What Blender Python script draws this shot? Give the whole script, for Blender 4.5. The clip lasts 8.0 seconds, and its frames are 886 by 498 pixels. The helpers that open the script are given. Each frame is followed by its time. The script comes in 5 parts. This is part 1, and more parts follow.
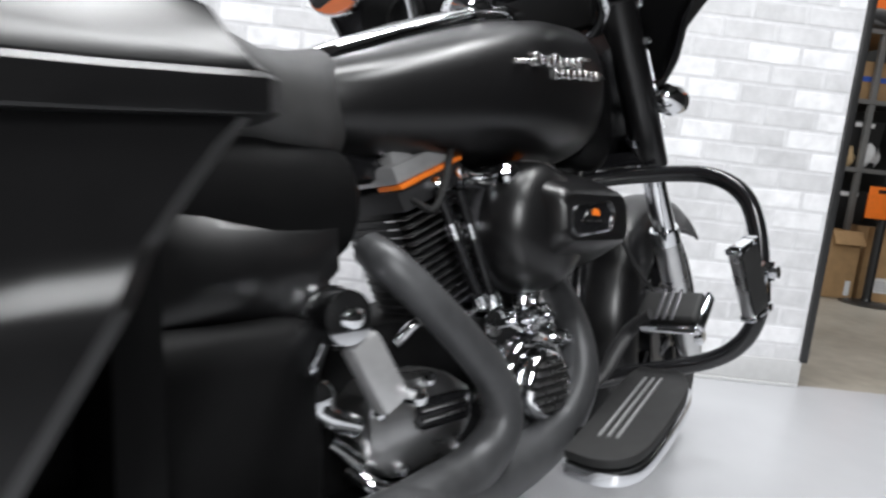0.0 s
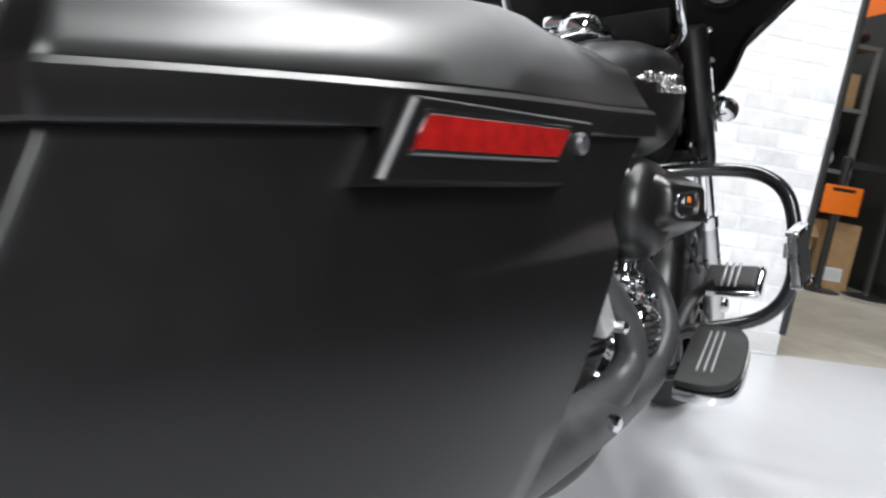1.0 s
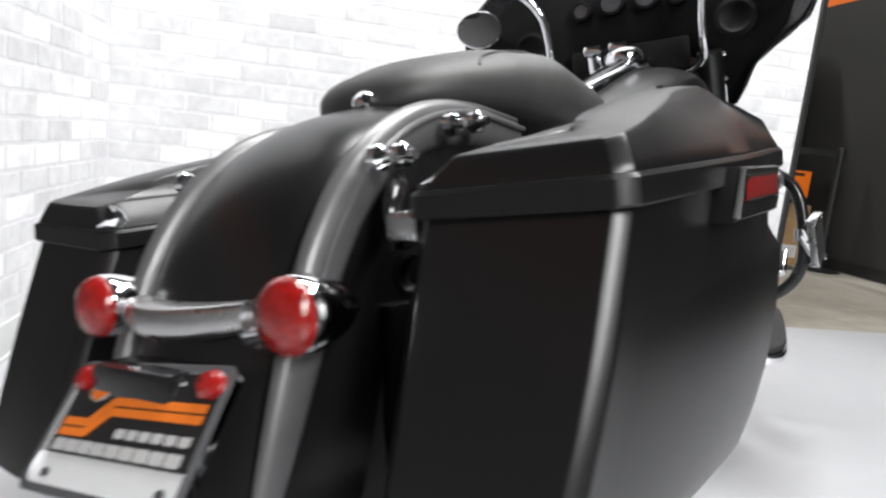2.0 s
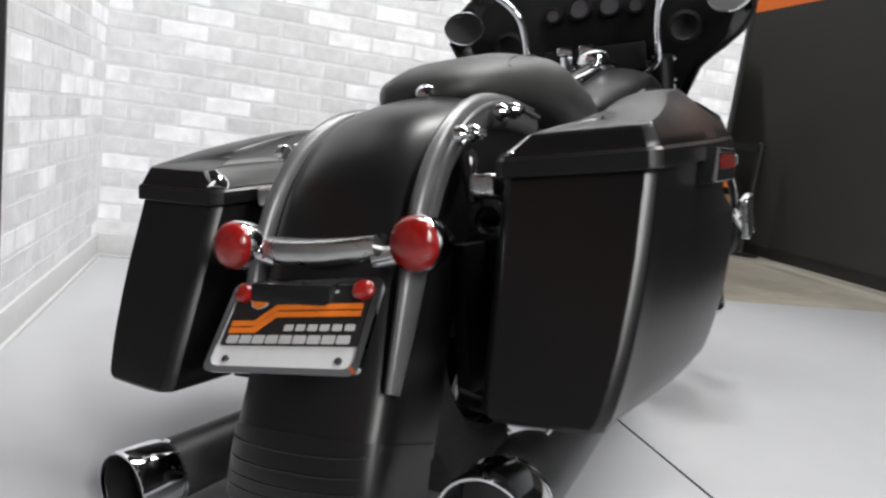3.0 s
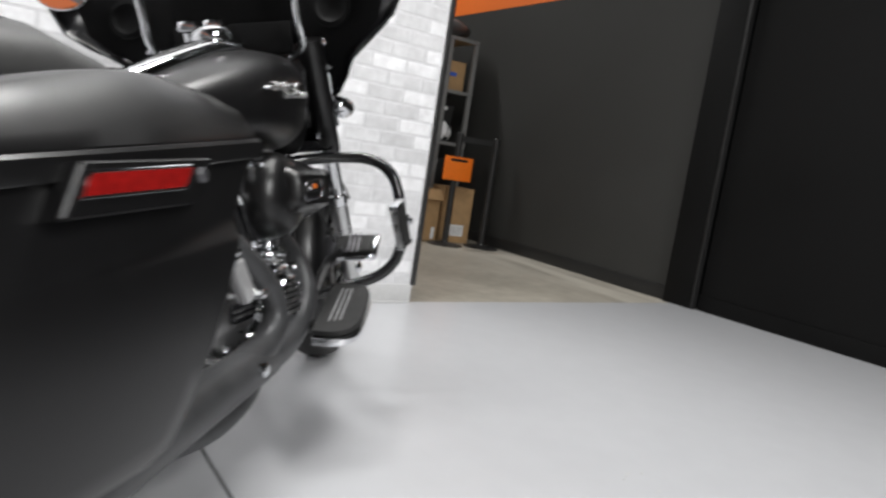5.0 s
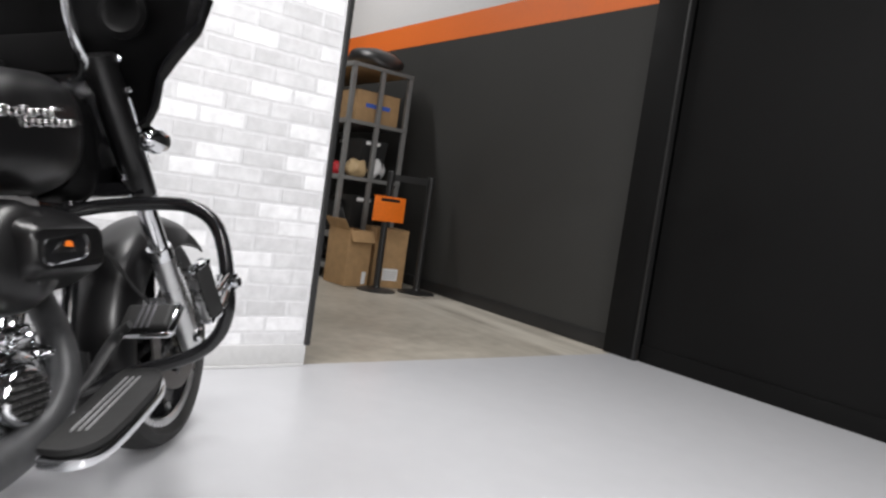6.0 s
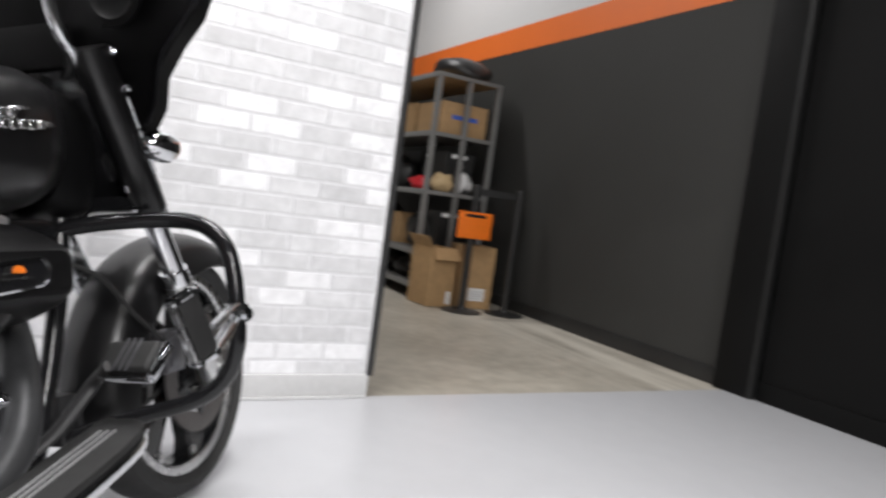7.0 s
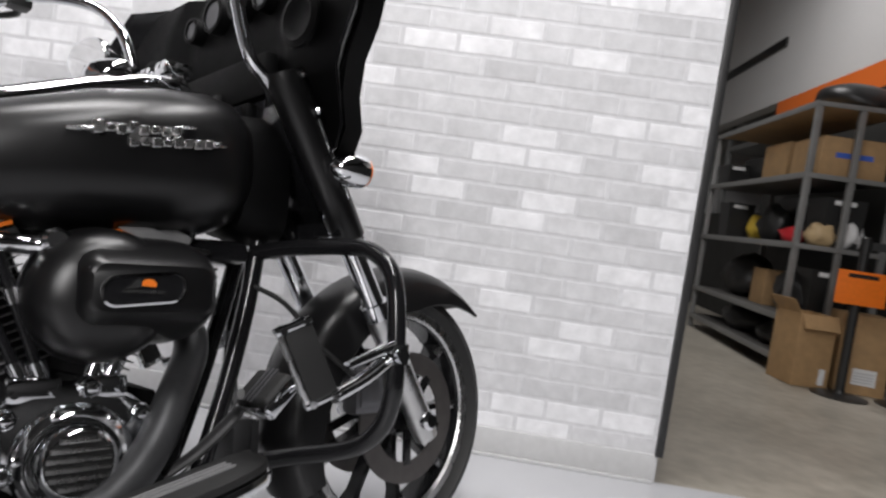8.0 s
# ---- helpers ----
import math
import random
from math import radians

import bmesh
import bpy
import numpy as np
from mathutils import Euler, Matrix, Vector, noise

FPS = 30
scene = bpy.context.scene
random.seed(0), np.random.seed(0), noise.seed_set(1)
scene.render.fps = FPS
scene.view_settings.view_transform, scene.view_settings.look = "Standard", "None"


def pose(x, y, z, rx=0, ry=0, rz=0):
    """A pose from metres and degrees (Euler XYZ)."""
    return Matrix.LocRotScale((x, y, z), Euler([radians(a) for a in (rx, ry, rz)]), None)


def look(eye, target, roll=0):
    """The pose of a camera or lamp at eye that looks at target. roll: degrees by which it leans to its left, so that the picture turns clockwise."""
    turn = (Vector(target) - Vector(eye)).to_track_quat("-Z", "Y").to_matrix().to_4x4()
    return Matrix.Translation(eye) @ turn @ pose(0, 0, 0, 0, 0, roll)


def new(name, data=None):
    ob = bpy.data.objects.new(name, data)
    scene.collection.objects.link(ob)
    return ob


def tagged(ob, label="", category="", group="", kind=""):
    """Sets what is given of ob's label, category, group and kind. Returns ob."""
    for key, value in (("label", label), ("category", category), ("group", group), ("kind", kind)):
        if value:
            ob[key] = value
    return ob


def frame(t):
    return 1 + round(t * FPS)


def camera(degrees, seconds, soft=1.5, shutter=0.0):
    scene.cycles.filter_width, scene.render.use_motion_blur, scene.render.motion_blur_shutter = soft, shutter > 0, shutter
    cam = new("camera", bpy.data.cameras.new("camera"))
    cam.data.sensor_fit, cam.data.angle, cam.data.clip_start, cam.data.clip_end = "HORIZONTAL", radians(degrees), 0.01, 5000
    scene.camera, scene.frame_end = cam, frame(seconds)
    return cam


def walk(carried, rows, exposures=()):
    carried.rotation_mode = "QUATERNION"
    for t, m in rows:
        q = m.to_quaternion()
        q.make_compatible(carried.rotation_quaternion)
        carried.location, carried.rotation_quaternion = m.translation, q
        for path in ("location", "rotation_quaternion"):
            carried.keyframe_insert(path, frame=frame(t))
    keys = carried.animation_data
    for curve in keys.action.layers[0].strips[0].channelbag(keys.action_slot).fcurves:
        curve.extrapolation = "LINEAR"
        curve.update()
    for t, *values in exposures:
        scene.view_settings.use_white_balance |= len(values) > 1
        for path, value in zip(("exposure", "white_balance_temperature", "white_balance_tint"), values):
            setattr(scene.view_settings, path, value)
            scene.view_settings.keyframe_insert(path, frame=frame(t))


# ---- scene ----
cam = camera(66.8, 8.0, soft=2.4, shutter=0.4)
PATH = [
    (0, (-1.424, -2.328, 0.699), (-1.354, -0.35, 0.415), 6.4),
    (0.5, (-1.585, -2.479, 0.696), (-1.595, -0.503, 0.389), 5.4),
    (1, (-1.787, -2.569, 0.677), (-1.547, -0.611, 0.352), 9.2),
    (1.5, (-1.984, -2.64, 0.67), (-1.567, -0.715, 0.321), 6.0),
    (1.8, (-2.08, -2.708, 0.681), (-1.646, -0.778, 0.39), 6.5),
    (2, (-2.151, -2.755, 0.688), (-1.753, -0.819, 0.379), 6.4),
    (2.2, (-2.232, -2.804, 0.681), (-1.802, -0.874, 0.379), 7.1),
    (3.3, (-2.384, -3.041, 0.655), (-1.689, -1.193, 0.332), 7.8),
    (3.5, (-2.36, -3.072, 0.66), (-1.58, -1.258, 0.346), 7.9),
    (4, (-2.291, -3.078, 0.685), (-1.405, -1.324, 0.312), 7.5),
    (4.5, (-2.107, -2.982, 0.71), (-1.069, -1.297, 0.419), 7.0),
    (5, (-1.839, -2.841, 0.743), (-0.698, -1.219, 0.483), 8.6),
    (5.2, (-1.74, -2.834, 0.765), (-0.559, -1.237, 0.534), 8.4),
    (6.3, (-1.242, -2.578, 0.809), (-0.034, -0.99, 0.679), 8.1),
    (6.5, (-1.186, -2.515, 0.81), (0.015, -0.921, 0.677), 8.4),
    (7, (-1.081, -2.464, 0.817), (-0.126, -0.711, 0.685), 7.8),
    (7.5, (-0.853, -2.374, 0.803), (-0.598, -0.397, 0.638), 8.5),
    (8, (-0.651, -2.253, 0.81), (-0.793, -0.262, 0.687), 8.3),
]
EXPOSURES = [(0.0, 0.08, 6400, 9), (0.6, 0.20, 6400, 8), (1.0, 0.42, 6400, 8), (1.5, 0.46, 6450, 7), (2.0, 0.36, 6550, 9), (3.4, -0.07, 6600, 9), (4.5, -0.05, 6600, 9), (5.2, -0.03, 6600, 9), (6.5, 0.14, 6600, 12), (7.2, 0.08, 6600, 11), (7.6, -0.20, 6600, 12), (8.0, -0.32, 6600, 12)]
walk(cam, [(t, look(eye, target, roll)) for t, eye, target, roll in PATH], EXPOSURES)

# ---- world and light ----
world = bpy.data.worlds.new("world")
world.use_nodes = True
world.node_tree.nodes["Background"].inputs[0].default_value = (0.75, 0.8, 0.9, 1)
world.node_tree.nodes["Background"].inputs[1].default_value = 0.05
scene.world = world

CEILING = 4.3
UNIT = Matrix.Scale(1.045, 4)  # the room is drawn in its own unit, 1.045 m
LAMPS = [  # x, y, underside, length along x, length along y, watts: ceiling strip lights
    (-1.70, -0.95, 3.20, 1.2, 0.30, 54),
    # unseen long lamp, added to put highlights on the bag corners and struts
    (-0.70, -8.80, 3.46, 0.60, 8.6, 760),
    (-0.60, -1.30, 3.46, 0.30, 2.4, 95),
    (0.10, 3.20, 4.10, 2.4, 0.30, 95),
]
for lx, ly, lz, sx, sy, watts in LAMPS:
    lamp = bpy.data.lights.new("ceiling_lamp", "AREA")
    lamp.shape, lamp.size, lamp.size_y, lamp.energy = "RECTANGLE", sx, sy, watts
    lamp.color = (0.985, 0.985, 0.99)
    new("ceiling_lamp", lamp).matrix_world = UNIT @ pose(lx, ly, lz - 0.004)


# ---- mesh helpers ----
def link(name, bm, material, parent=None, label="", angle=38, recalc=True):
    if recalc:
        bmesh.ops.recalc_face_normals(bm, faces=bm.faces[:])
    me = bpy.data.meshes.new(name)
    bm.to_mesh(me)
    bm.free()
    me.materials.append(material)
    for p in me.polygons:
        p.use_smooth = True
    me.set_sharp_from_angle(angle=radians(angle))
    ob = new(name, me)
    if parent is not None:
        ob.parent = parent
    if label:
        ob["label"] = label
    return ob


bike = None
STRETCH = Matrix.Translation((0, -0.4, 0)) @ Matrix.Diagonal((1, 1.029, 1, 1)) @ Matrix.Translation((0, 0.4, 0))


def part(name, bm, material, parent, label="", angle=38):
    if bike is not None and bike in (parent, parent.parent):
        bm.transform(STRETCH)
    return link(name, bm, material, parent, label, angle)


def blank(name, m, label, category, group="", kind=""):
    ob = new(name)
    ob.empty_display_size = 0.05
    ob.matrix_world = m
    return tagged(ob, label, category, group, kind)


def box(x0, x1, y0, y1, z0, z1, bevel=0.0, segments=2):
    bm = bmesh.new()
    bmesh.ops.create_cube(bm, size=1.0)
    for v in bm.verts:
        v.co = Vector(((x0 + x1) / 2 + v.co.x * (x1 - x0), (y0 + y1) / 2 + v.co.y * (y1 - y0), (z0 + z1) / 2 + v.co.z * (z1 - z0)))
    if bevel:
        bmesh.ops.bevel(bm, geom=bm.edges[:], offset=bevel, segments=segments, profile=0.6, affect="EDGES")
    return bm


def turned(bm, m):
    bm.transform(m)
    return bm


def merged(*bms):
    out = bms[0]
    for b in bms[1:]:
        me = bpy.data.meshes.new("tmp")
        b.to_mesh(me)
        b.free()
        out.from_mesh(me)
        bpy.data.meshes.remove(me)
    return out


def smooth_line(points, steps):
    pts = [Vector(p) for p in points]
    if len(pts) < 3 or steps <= 1:
        return pts
    ext = [pts[0] * 2 - pts[1]] + pts + [pts[-1] * 2 - pts[-2]]
    out = []
    for i in range(1, len(ext) - 2):
        a, b, c, d = ext[i - 1:i + 3]
        for k in range(steps):
            t = k / steps
            out.append(0.5 * (2 * b + (c - a) * t + (2 * a - 5 * b + 4 * c - d) * t * t + (3 * b - a - 3 * c + d) * t ** 3))
    return out + [pts[-1]]


def loft(rings, cap=True, closed=True):
    bm = bmesh.new()
    rows = [[bm.verts.new(p) for p in r] for r in rings]
    n = len(rows[0])
    for a, b in zip(rows, rows[1:]):
        for i in range(n if closed else n - 1):
            j = (i + 1) % n
            bm.faces.new((a[i], a[j], b[j], b[i]))
    if cap:
        bm.faces.new(rows[0])
        bm.faces.new(list(reversed(rows[-1])))
    return bm


def tube(points, radius, n=12, steps=6, cap=True, flat=1.0, side=None):
    """A round bar along a smooth line; radius may be a list, one for each point."""
    line = smooth_line(points, steps)
    if isinstance(radius, (list, tuple)):
        rad = [float(np.interp(i / (len(line) - 1), np.linspace(0, 1, len(radius)), radius)) for i in range(len(line))]
    else:
        rad = [radius] * len(line)
    rings, up = [], None
    for i, p in enumerate(line):
        d = (line[min(i + 1, len(line) - 1)] - line[max(i - 1, 0)]).normalized()
        if up is None:
            up = Vector(side) if side else (Vector((0, 0, 1)) if abs(d.z) < 0.9 else Vector((1, 0, 0)))
        up = (up - d * up.dot(d)).normalized()
        w = d.cross(up)
        rings.append([p + rad[i] * (math.cos(a) * up + flat * math.sin(a) * w) for a in [2 * math.pi * k / n for k in range(n)]])
    return loft(rings, cap)


def lathe(profile, n=32, m=None, cap=True):
    rings = [[(r * math.cos(2 * math.pi * k / n), r * math.sin(2 * math.pi * k / n), h) for k in range(n)] for r, h in profile]
    bm = loft(rings, cap)
    return turned(bm, m) if m is not None else bm


def ring_lathe(profile, n=48, m=None):
    """A closed profile turned about z: a hoop."""
    bm = bmesh.new()
    rows = [[bm.verts.new((r * math.cos(2 * math.pi * k / n), r * math.sin(2 * math.pi * k / n), h)) for r, h in profile] for k in range(n)]
    q = len(profile)
    for k in range(n):
        a, b = rows[k], rows[(k + 1) % n]
        for i in range(q):
            j = (i + 1) % q
            bm.faces.new((a[i], a[j], b[j], b[i]))
    return turned(bm, m) if m is not None else bm


def oval(y, hw, zt, zb, n=32, p=2.5, zc=None, x0=0.0):
    """A ring in the plane y, a soft-cornered oval from zb to zt."""
    zc = (zt + zb) / 2 if zc is None else zc
    out = []
    for k in range(n):
        a = 2 * math.pi * k / n
        c, s = math.cos(a), math.sin(a)
        x = hw * math.copysign(abs(c) ** (2 / p), c)
        z = math.copysign(abs(s) ** (2 / p), s)
        out.append((x0 + x, y, zc + z * ((zt - zc) if s > 0 else (zc - zb))))
    return out


def prism(outline, a, b, axis="x", bevel=0.0):
    """An outline in the other two axes, drawn out along one axis from a to b."""
    i = "xyz".index(axis)
    def place(q, h):
        q = list(q)
        q.insert(i, h)
        return tuple(q)
    bm = loft([[place(q, a) for q in outline], [place(q, b) for q in outline]])
    if bevel:
        bmesh.ops.recalc_face_normals(bm, faces=bm.faces[:])
        edges = [e for e in bm.edges if len(e.link_faces) == 2 and e.calc_face_angle(0) > 0.5]
        bmesh.ops.bevel(bm, geom=edges, offset=bevel, segments=2, profile=0.6, affect="EDGES")
    return bm


def rounded(w, h, r, n=6, cx=0.0, cy=0.0):
    """A round-cornered rectangle's outline."""
    out = []
    for sx, sy, a0 in ((1, 1, 0), (-1, 1, 90), (-1, -1, 180), (1, -1, 270)):
        for k in range(n + 1):
            a = radians(a0 + 90 * k / n)
            out.append((cx + sx * (w / 2 - r) + r * math.cos(a), cy + sy * (h / 2 - r) + r * math.sin(a)))
    return out


# ---- materials ----
def material(name, base, rough, metal=0.0, spread=0.12, grain=40.0, patch=3.0, bump=0.0, bump_scale=200.0, coat=0.0,
             per_object=0.0, tint=None, spec=0.5, space="Object", tones=None, gloss_spread=0.15):
    """A principled material with variation at two scales, fine relief, and an optional tone for each object."""
    mat = bpy.data.materials.new(name)
    mat.use_nodes = True
    nt = mat.node_tree
    bsdf = nt.nodes["Principled BSDF"]
    bsdf.inputs["Metallic"].default_value = metal
    bsdf.inputs["Coat Weight"].default_value = coat
    bsdf.inputs["Coat Roughness"].default_value = 0.12
    bsdf.inputs["Specular IOR Level"].default_value = spec
    geo = nt.nodes.new("ShaderNodeNewGeometry" if space == "Position" else "ShaderNodeTexCoord")
    big, fine = nt.nodes.new("ShaderNodeTexNoise"), nt.nodes.new("ShaderNodeTexNoise")
    big.inputs["Scale"].default_value, fine.inputs["Scale"].default_value = patch, grain
    big.inputs["Detail"].default_value, fine.inputs["Detail"].default_value = 5, 4
    for n_ in (big, fine):
        nt.links.new(geo.outputs[space], n_.inputs["Vector"])
    mixed = nt.nodes.new("ShaderNodeMath")
    mixed.operation = "MULTIPLY_ADD"
    nt.links.new(fine.outputs["Fac"], mixed.inputs[0])
    mixed.inputs[1].default_value = 0.45
    half = nt.nodes.new("ShaderNodeMath")
    half.operation = "MULTIPLY"
    half.inputs[1].default_value = 0.55
    nt.links.new(big.outputs["Fac"], half.inputs[0])
    nt.links.new(half.outputs[0], mixed.inputs[2])
    ramp = nt.nodes.new("ShaderNodeMapRange")
    ramp.inputs["From Min"].default_value, ramp.inputs["From Max"].default_value = 0.3, 0.7
    ramp.inputs["To Min"].default_value, ramp.inputs["To Max"].default_value = 1 - spread, 1 + spread
    nt.links.new(mixed.outputs[0], ramp.inputs["Value"])
    col = nt.nodes.new("ShaderNodeMix")
    col.data_type, col.blend_type = "RGBA", "MIX"
    col.inputs[0].default_value = 0.0
    col.inputs[6].default_value = (*base, 1)
    col.inputs[7].default_value = (*(tint or base), 1)
    if tint:
        nt.links.new(mixed.outputs[0], col.inputs[0])
    scale = nt.nodes.new("ShaderNodeVectorMath")
    scale.operation = "SCALE"
    nt.links.new(col.outputs[2], scale.inputs[0])
    if per_object:
        info = nt.nodes.new("ShaderNodeObjectInfo")
        if tones:
            tone = nt.nodes.new("ShaderNodeValToRGB")
            tone.color_ramp.interpolation = "CONSTANT"
            for k, (at, value) in enumerate(tones):
                stop = tone.color_ramp.elements[k] if k < 2 else tone.color_ramp.elements.new(at)
                stop.position, stop.color = at, (value, value, value, 1)
            nt.links.new(info.outputs["Random"], tone.inputs[0])
        else:
            tone = nt.nodes.new("ShaderNodeMapRange")
            tone.inputs["To Min"].default_value, tone.inputs["To Max"].default_value = 1 - per_object, 1 + per_object
            nt.links.new(info.outputs["Random"], tone.inputs["Value"])
        mul = nt.nodes.new("ShaderNodeMath")
        mul.operation = "MULTIPLY"
        nt.links.new(tone.outputs[0], mul.inputs[0])
        nt.links.new(ramp.outputs[0], mul.inputs[1])
        nt.links.new(mul.outputs[0], scale.inputs["Scale"])
    else:
        nt.links.new(ramp.outputs[0], scale.inputs["Scale"])
    nt.links.new(scale.outputs[0], bsdf.inputs["Base Color"])
    rr = nt.nodes.new("ShaderNodeMapRange")
    rr.inputs["From Min"].default_value, rr.inputs["From Max"].default_value = 0.3, 0.7
    rr.inputs["To Min"].default_value, rr.inputs["To Max"].default_value = rough * (1 - gloss_spread), min(1, rough * (1 + gloss_spread))
    nt.links.new(mixed.outputs[0], rr.inputs["Value"])
    nt.links.new(rr.outputs[0], bsdf.inputs["Roughness"])
    if bump:
        bn, bt = nt.nodes.new("ShaderNodeBump"), nt.nodes.new("ShaderNodeTexNoise")
        bt.inputs["Scale"].default_value = bump_scale
        bt.inputs["Detail"].default_value = 4
        nt.links.new(geo.outputs[space], bt.inputs["Vector"])
        nt.links.new(bt.outputs["Fac"], bn.inputs["Height"])
        bn.inputs["Strength"].default_value, bn.inputs["Distance"].default_value = bump, 0.002
        nt.links.new(bn.outputs[0], bsdf.inputs["Normal"])
    return mat


DENIM = material("matte_black_paint", (0.0062, 0.0061, 0.0065), 0.32, spread=0.15, gloss_spread=0.06)
GLOSS = material("gloss_black_paint", (0.010, 0.010, 0.011), 0.16, spread=0.1)
CHROME = material("chrome", (0.82, 0.83, 0.85), 0.07, metal=1.0, spread=0.05)
ALLOY = material("brushed_alloy", (0.62, 0.62, 0.62), 0.28, metal=1.0, spread=0.12)
DARKMETAL = material("black_crinkle_metal", (0.020, 0.020, 0.021), 0.45, metal=0.0, bump=0.2, bump_scale=600)
# black paint with a raised base colour that stands in for broad highlights
STRUTPAINT = material("black_with_sheen_in_colour", (0.085, 0.085, 0.088), 0.34, spread=0.12, spec=0.9)
PIPE = material("dark_ceramic_pipe", (0.062, 0.063, 0.066), 0.44, metal=0.35, spread=0.25, patch=9)
RUBBER = material("black_rubber", (0.012, 0.012, 0.012), 0.66, spread=0.2, bump=0.15, bump_scale=400)
SILVER = material("satin_silver_metal", (0.50, 0.50, 0.505), 0.32, metal=0.55, spread=0.14, grain=60)
LEATHER = material("black_vinyl", (0.042, 0.042, 0.042), 0.48, spread=0.2, bump=0.35, bump_scale=500)
REDLENS = material("red_lens", (0.28, 0.009, 0.008), 0.12, coat=0.6, spread=0.45, grain=90, bump=0.5, bump_scale=220)
AMBER = material("orange_paint", (0.85, 0.20, 0.02), 0.4)
WHITEPLATE = material("white_plate", (0.72, 0.73, 0.74), 0.35, spread=0.06)
BLACKPLATE = material("black_plate_print", (0.015, 0.015, 0.015), 0.4)
GREYPRINT = material("grey_print", (0.5, 0.5, 0.5), 0.4)
MIRROR = material("mirror_glass", (0.9, 0.9, 0.9), 0.02, metal=1.0, spread=0.01)
SCREEN = material("gauge_face", (0.05, 0.05, 0.055), 0.2)
INNERBLACK = material("dull_black_plastic", (0.003, 0.003, 0.0032), 0.55, spec=0.12, spread=0.2, bump=0.1, bump_scale=300)
DISCSTEEL = material("worn_disc_steel", (0.16, 0.15, 0.145), 0.38, metal=0.8, spread=0.2)
DULLTRIM = material("dull_dark_trim", (0.024, 0.024, 0.024), 0.5, metal=0.3)
GREYTRIM = material("satin_grey_metal", (0.16, 0.16, 0.17), 0.35, metal=0.8)

FLOOR = material("grey_epoxy_floor", (0.46, 0.465, 0.485), 0.28, spread=0.03, grain=9, patch=0.6, gloss_spread=0.0, tint=(0.49, 0.495, 0.51))
DARKFLOOR = material("dark_grey_concrete", (0.07, 0.068, 0.065), 0.5, spread=0.2, grain=12, patch=1.2)
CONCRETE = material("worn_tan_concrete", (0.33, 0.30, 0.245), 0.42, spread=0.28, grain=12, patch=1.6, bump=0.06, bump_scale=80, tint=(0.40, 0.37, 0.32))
BRICKFACE = material("whitewashed_brick", (0.77, 0.77, 0.785), 0.6, spread=0.17, grain=26, patch=9, per_object=0.18, bump=0.2, bump_scale=90, space="Position",
                     tones=((0.0, 1.10), (0.30, 0.87), (0.52, 0.92), (0.62, 0.85), (0.80, 0.90), (0.94, 0.79)))
MORTAR = material("pale_grey_mortar", (0.695, 0.695, 0.71), 0.8, spread=0.15, grain=38, patch=7, space="Position", bump=0.2, bump_scale=150)
BASEBOARD = material("pale_grey_base", (0.60, 0.60, 0.60), 0.5, spread=0.08)
CHARCOAL = material("charcoal_wall_paint", (0.036, 0.036, 0.034), 0.66, spec=0.3, spread=0.10, grain=8, patch=1.5, bump=0.08, bump_scale=120)
BLACKWALL = material("black_door_paint", (0.0045, 0.0045, 0.0045), 0.6, spec=0.15, spread=0.15, grain=8, patch=1.5)
ORANGE = material("orange_wall_paint", (0.80, 0.17, 0.025), 0.55, spread=0.07, patch=2)
GREYWALL = material("mid_grey_for_reflections", (0.17, 0.17, 0.175), 0.7, spread=0.05, patch=1)
UPPERWALL = material("pale_grey_wall_paint", (0.66, 0.66, 0.66), 0.7, spread=0.05, patch=1)
CEILINGPAINT = material("dark_ceiling_deck", (0.06, 0.06, 0.06), 0.8, spread=0.05, patch=1)
SHELFMETAL = material("grey_shelf_metal", (0.24, 0.24, 0.235), 0.45, metal=0.3)
SHELFBOARD = material("dark_shelf_board", (0.09, 0.085, 0.08), 0.6)
CARD = material("brown_cardboard", (0.40, 0.25, 0.12), 0.75, spread=0.18, grain=20, patch=5)
BLACKPLASTIC = material("black_plastic", (0.018, 0.018, 0.018), 0.4)
PAPER = material("white_paper", (0.75, 0.75, 0.75), 0.7)
SIGNORANGE = material("orange_card", (0.95, 0.20, 0.01), 0.6)
BLUEPRINT = material("blue_print", (0.05, 0.12, 0.5), 0.6)
REDBAG = material("red_plastic", (0.6, 0.03, 0.04), 0.4)
TANBAG = material("tan_plastic", (0.55, 0.40, 0.22), 0.5)
YELLOW = material("yellow_plastic", (0.6, 0.42, 0.05), 0.5)
DIFFUSER = material("lamp_housing_white", (0.8, 0.8, 0.8), 0.5)

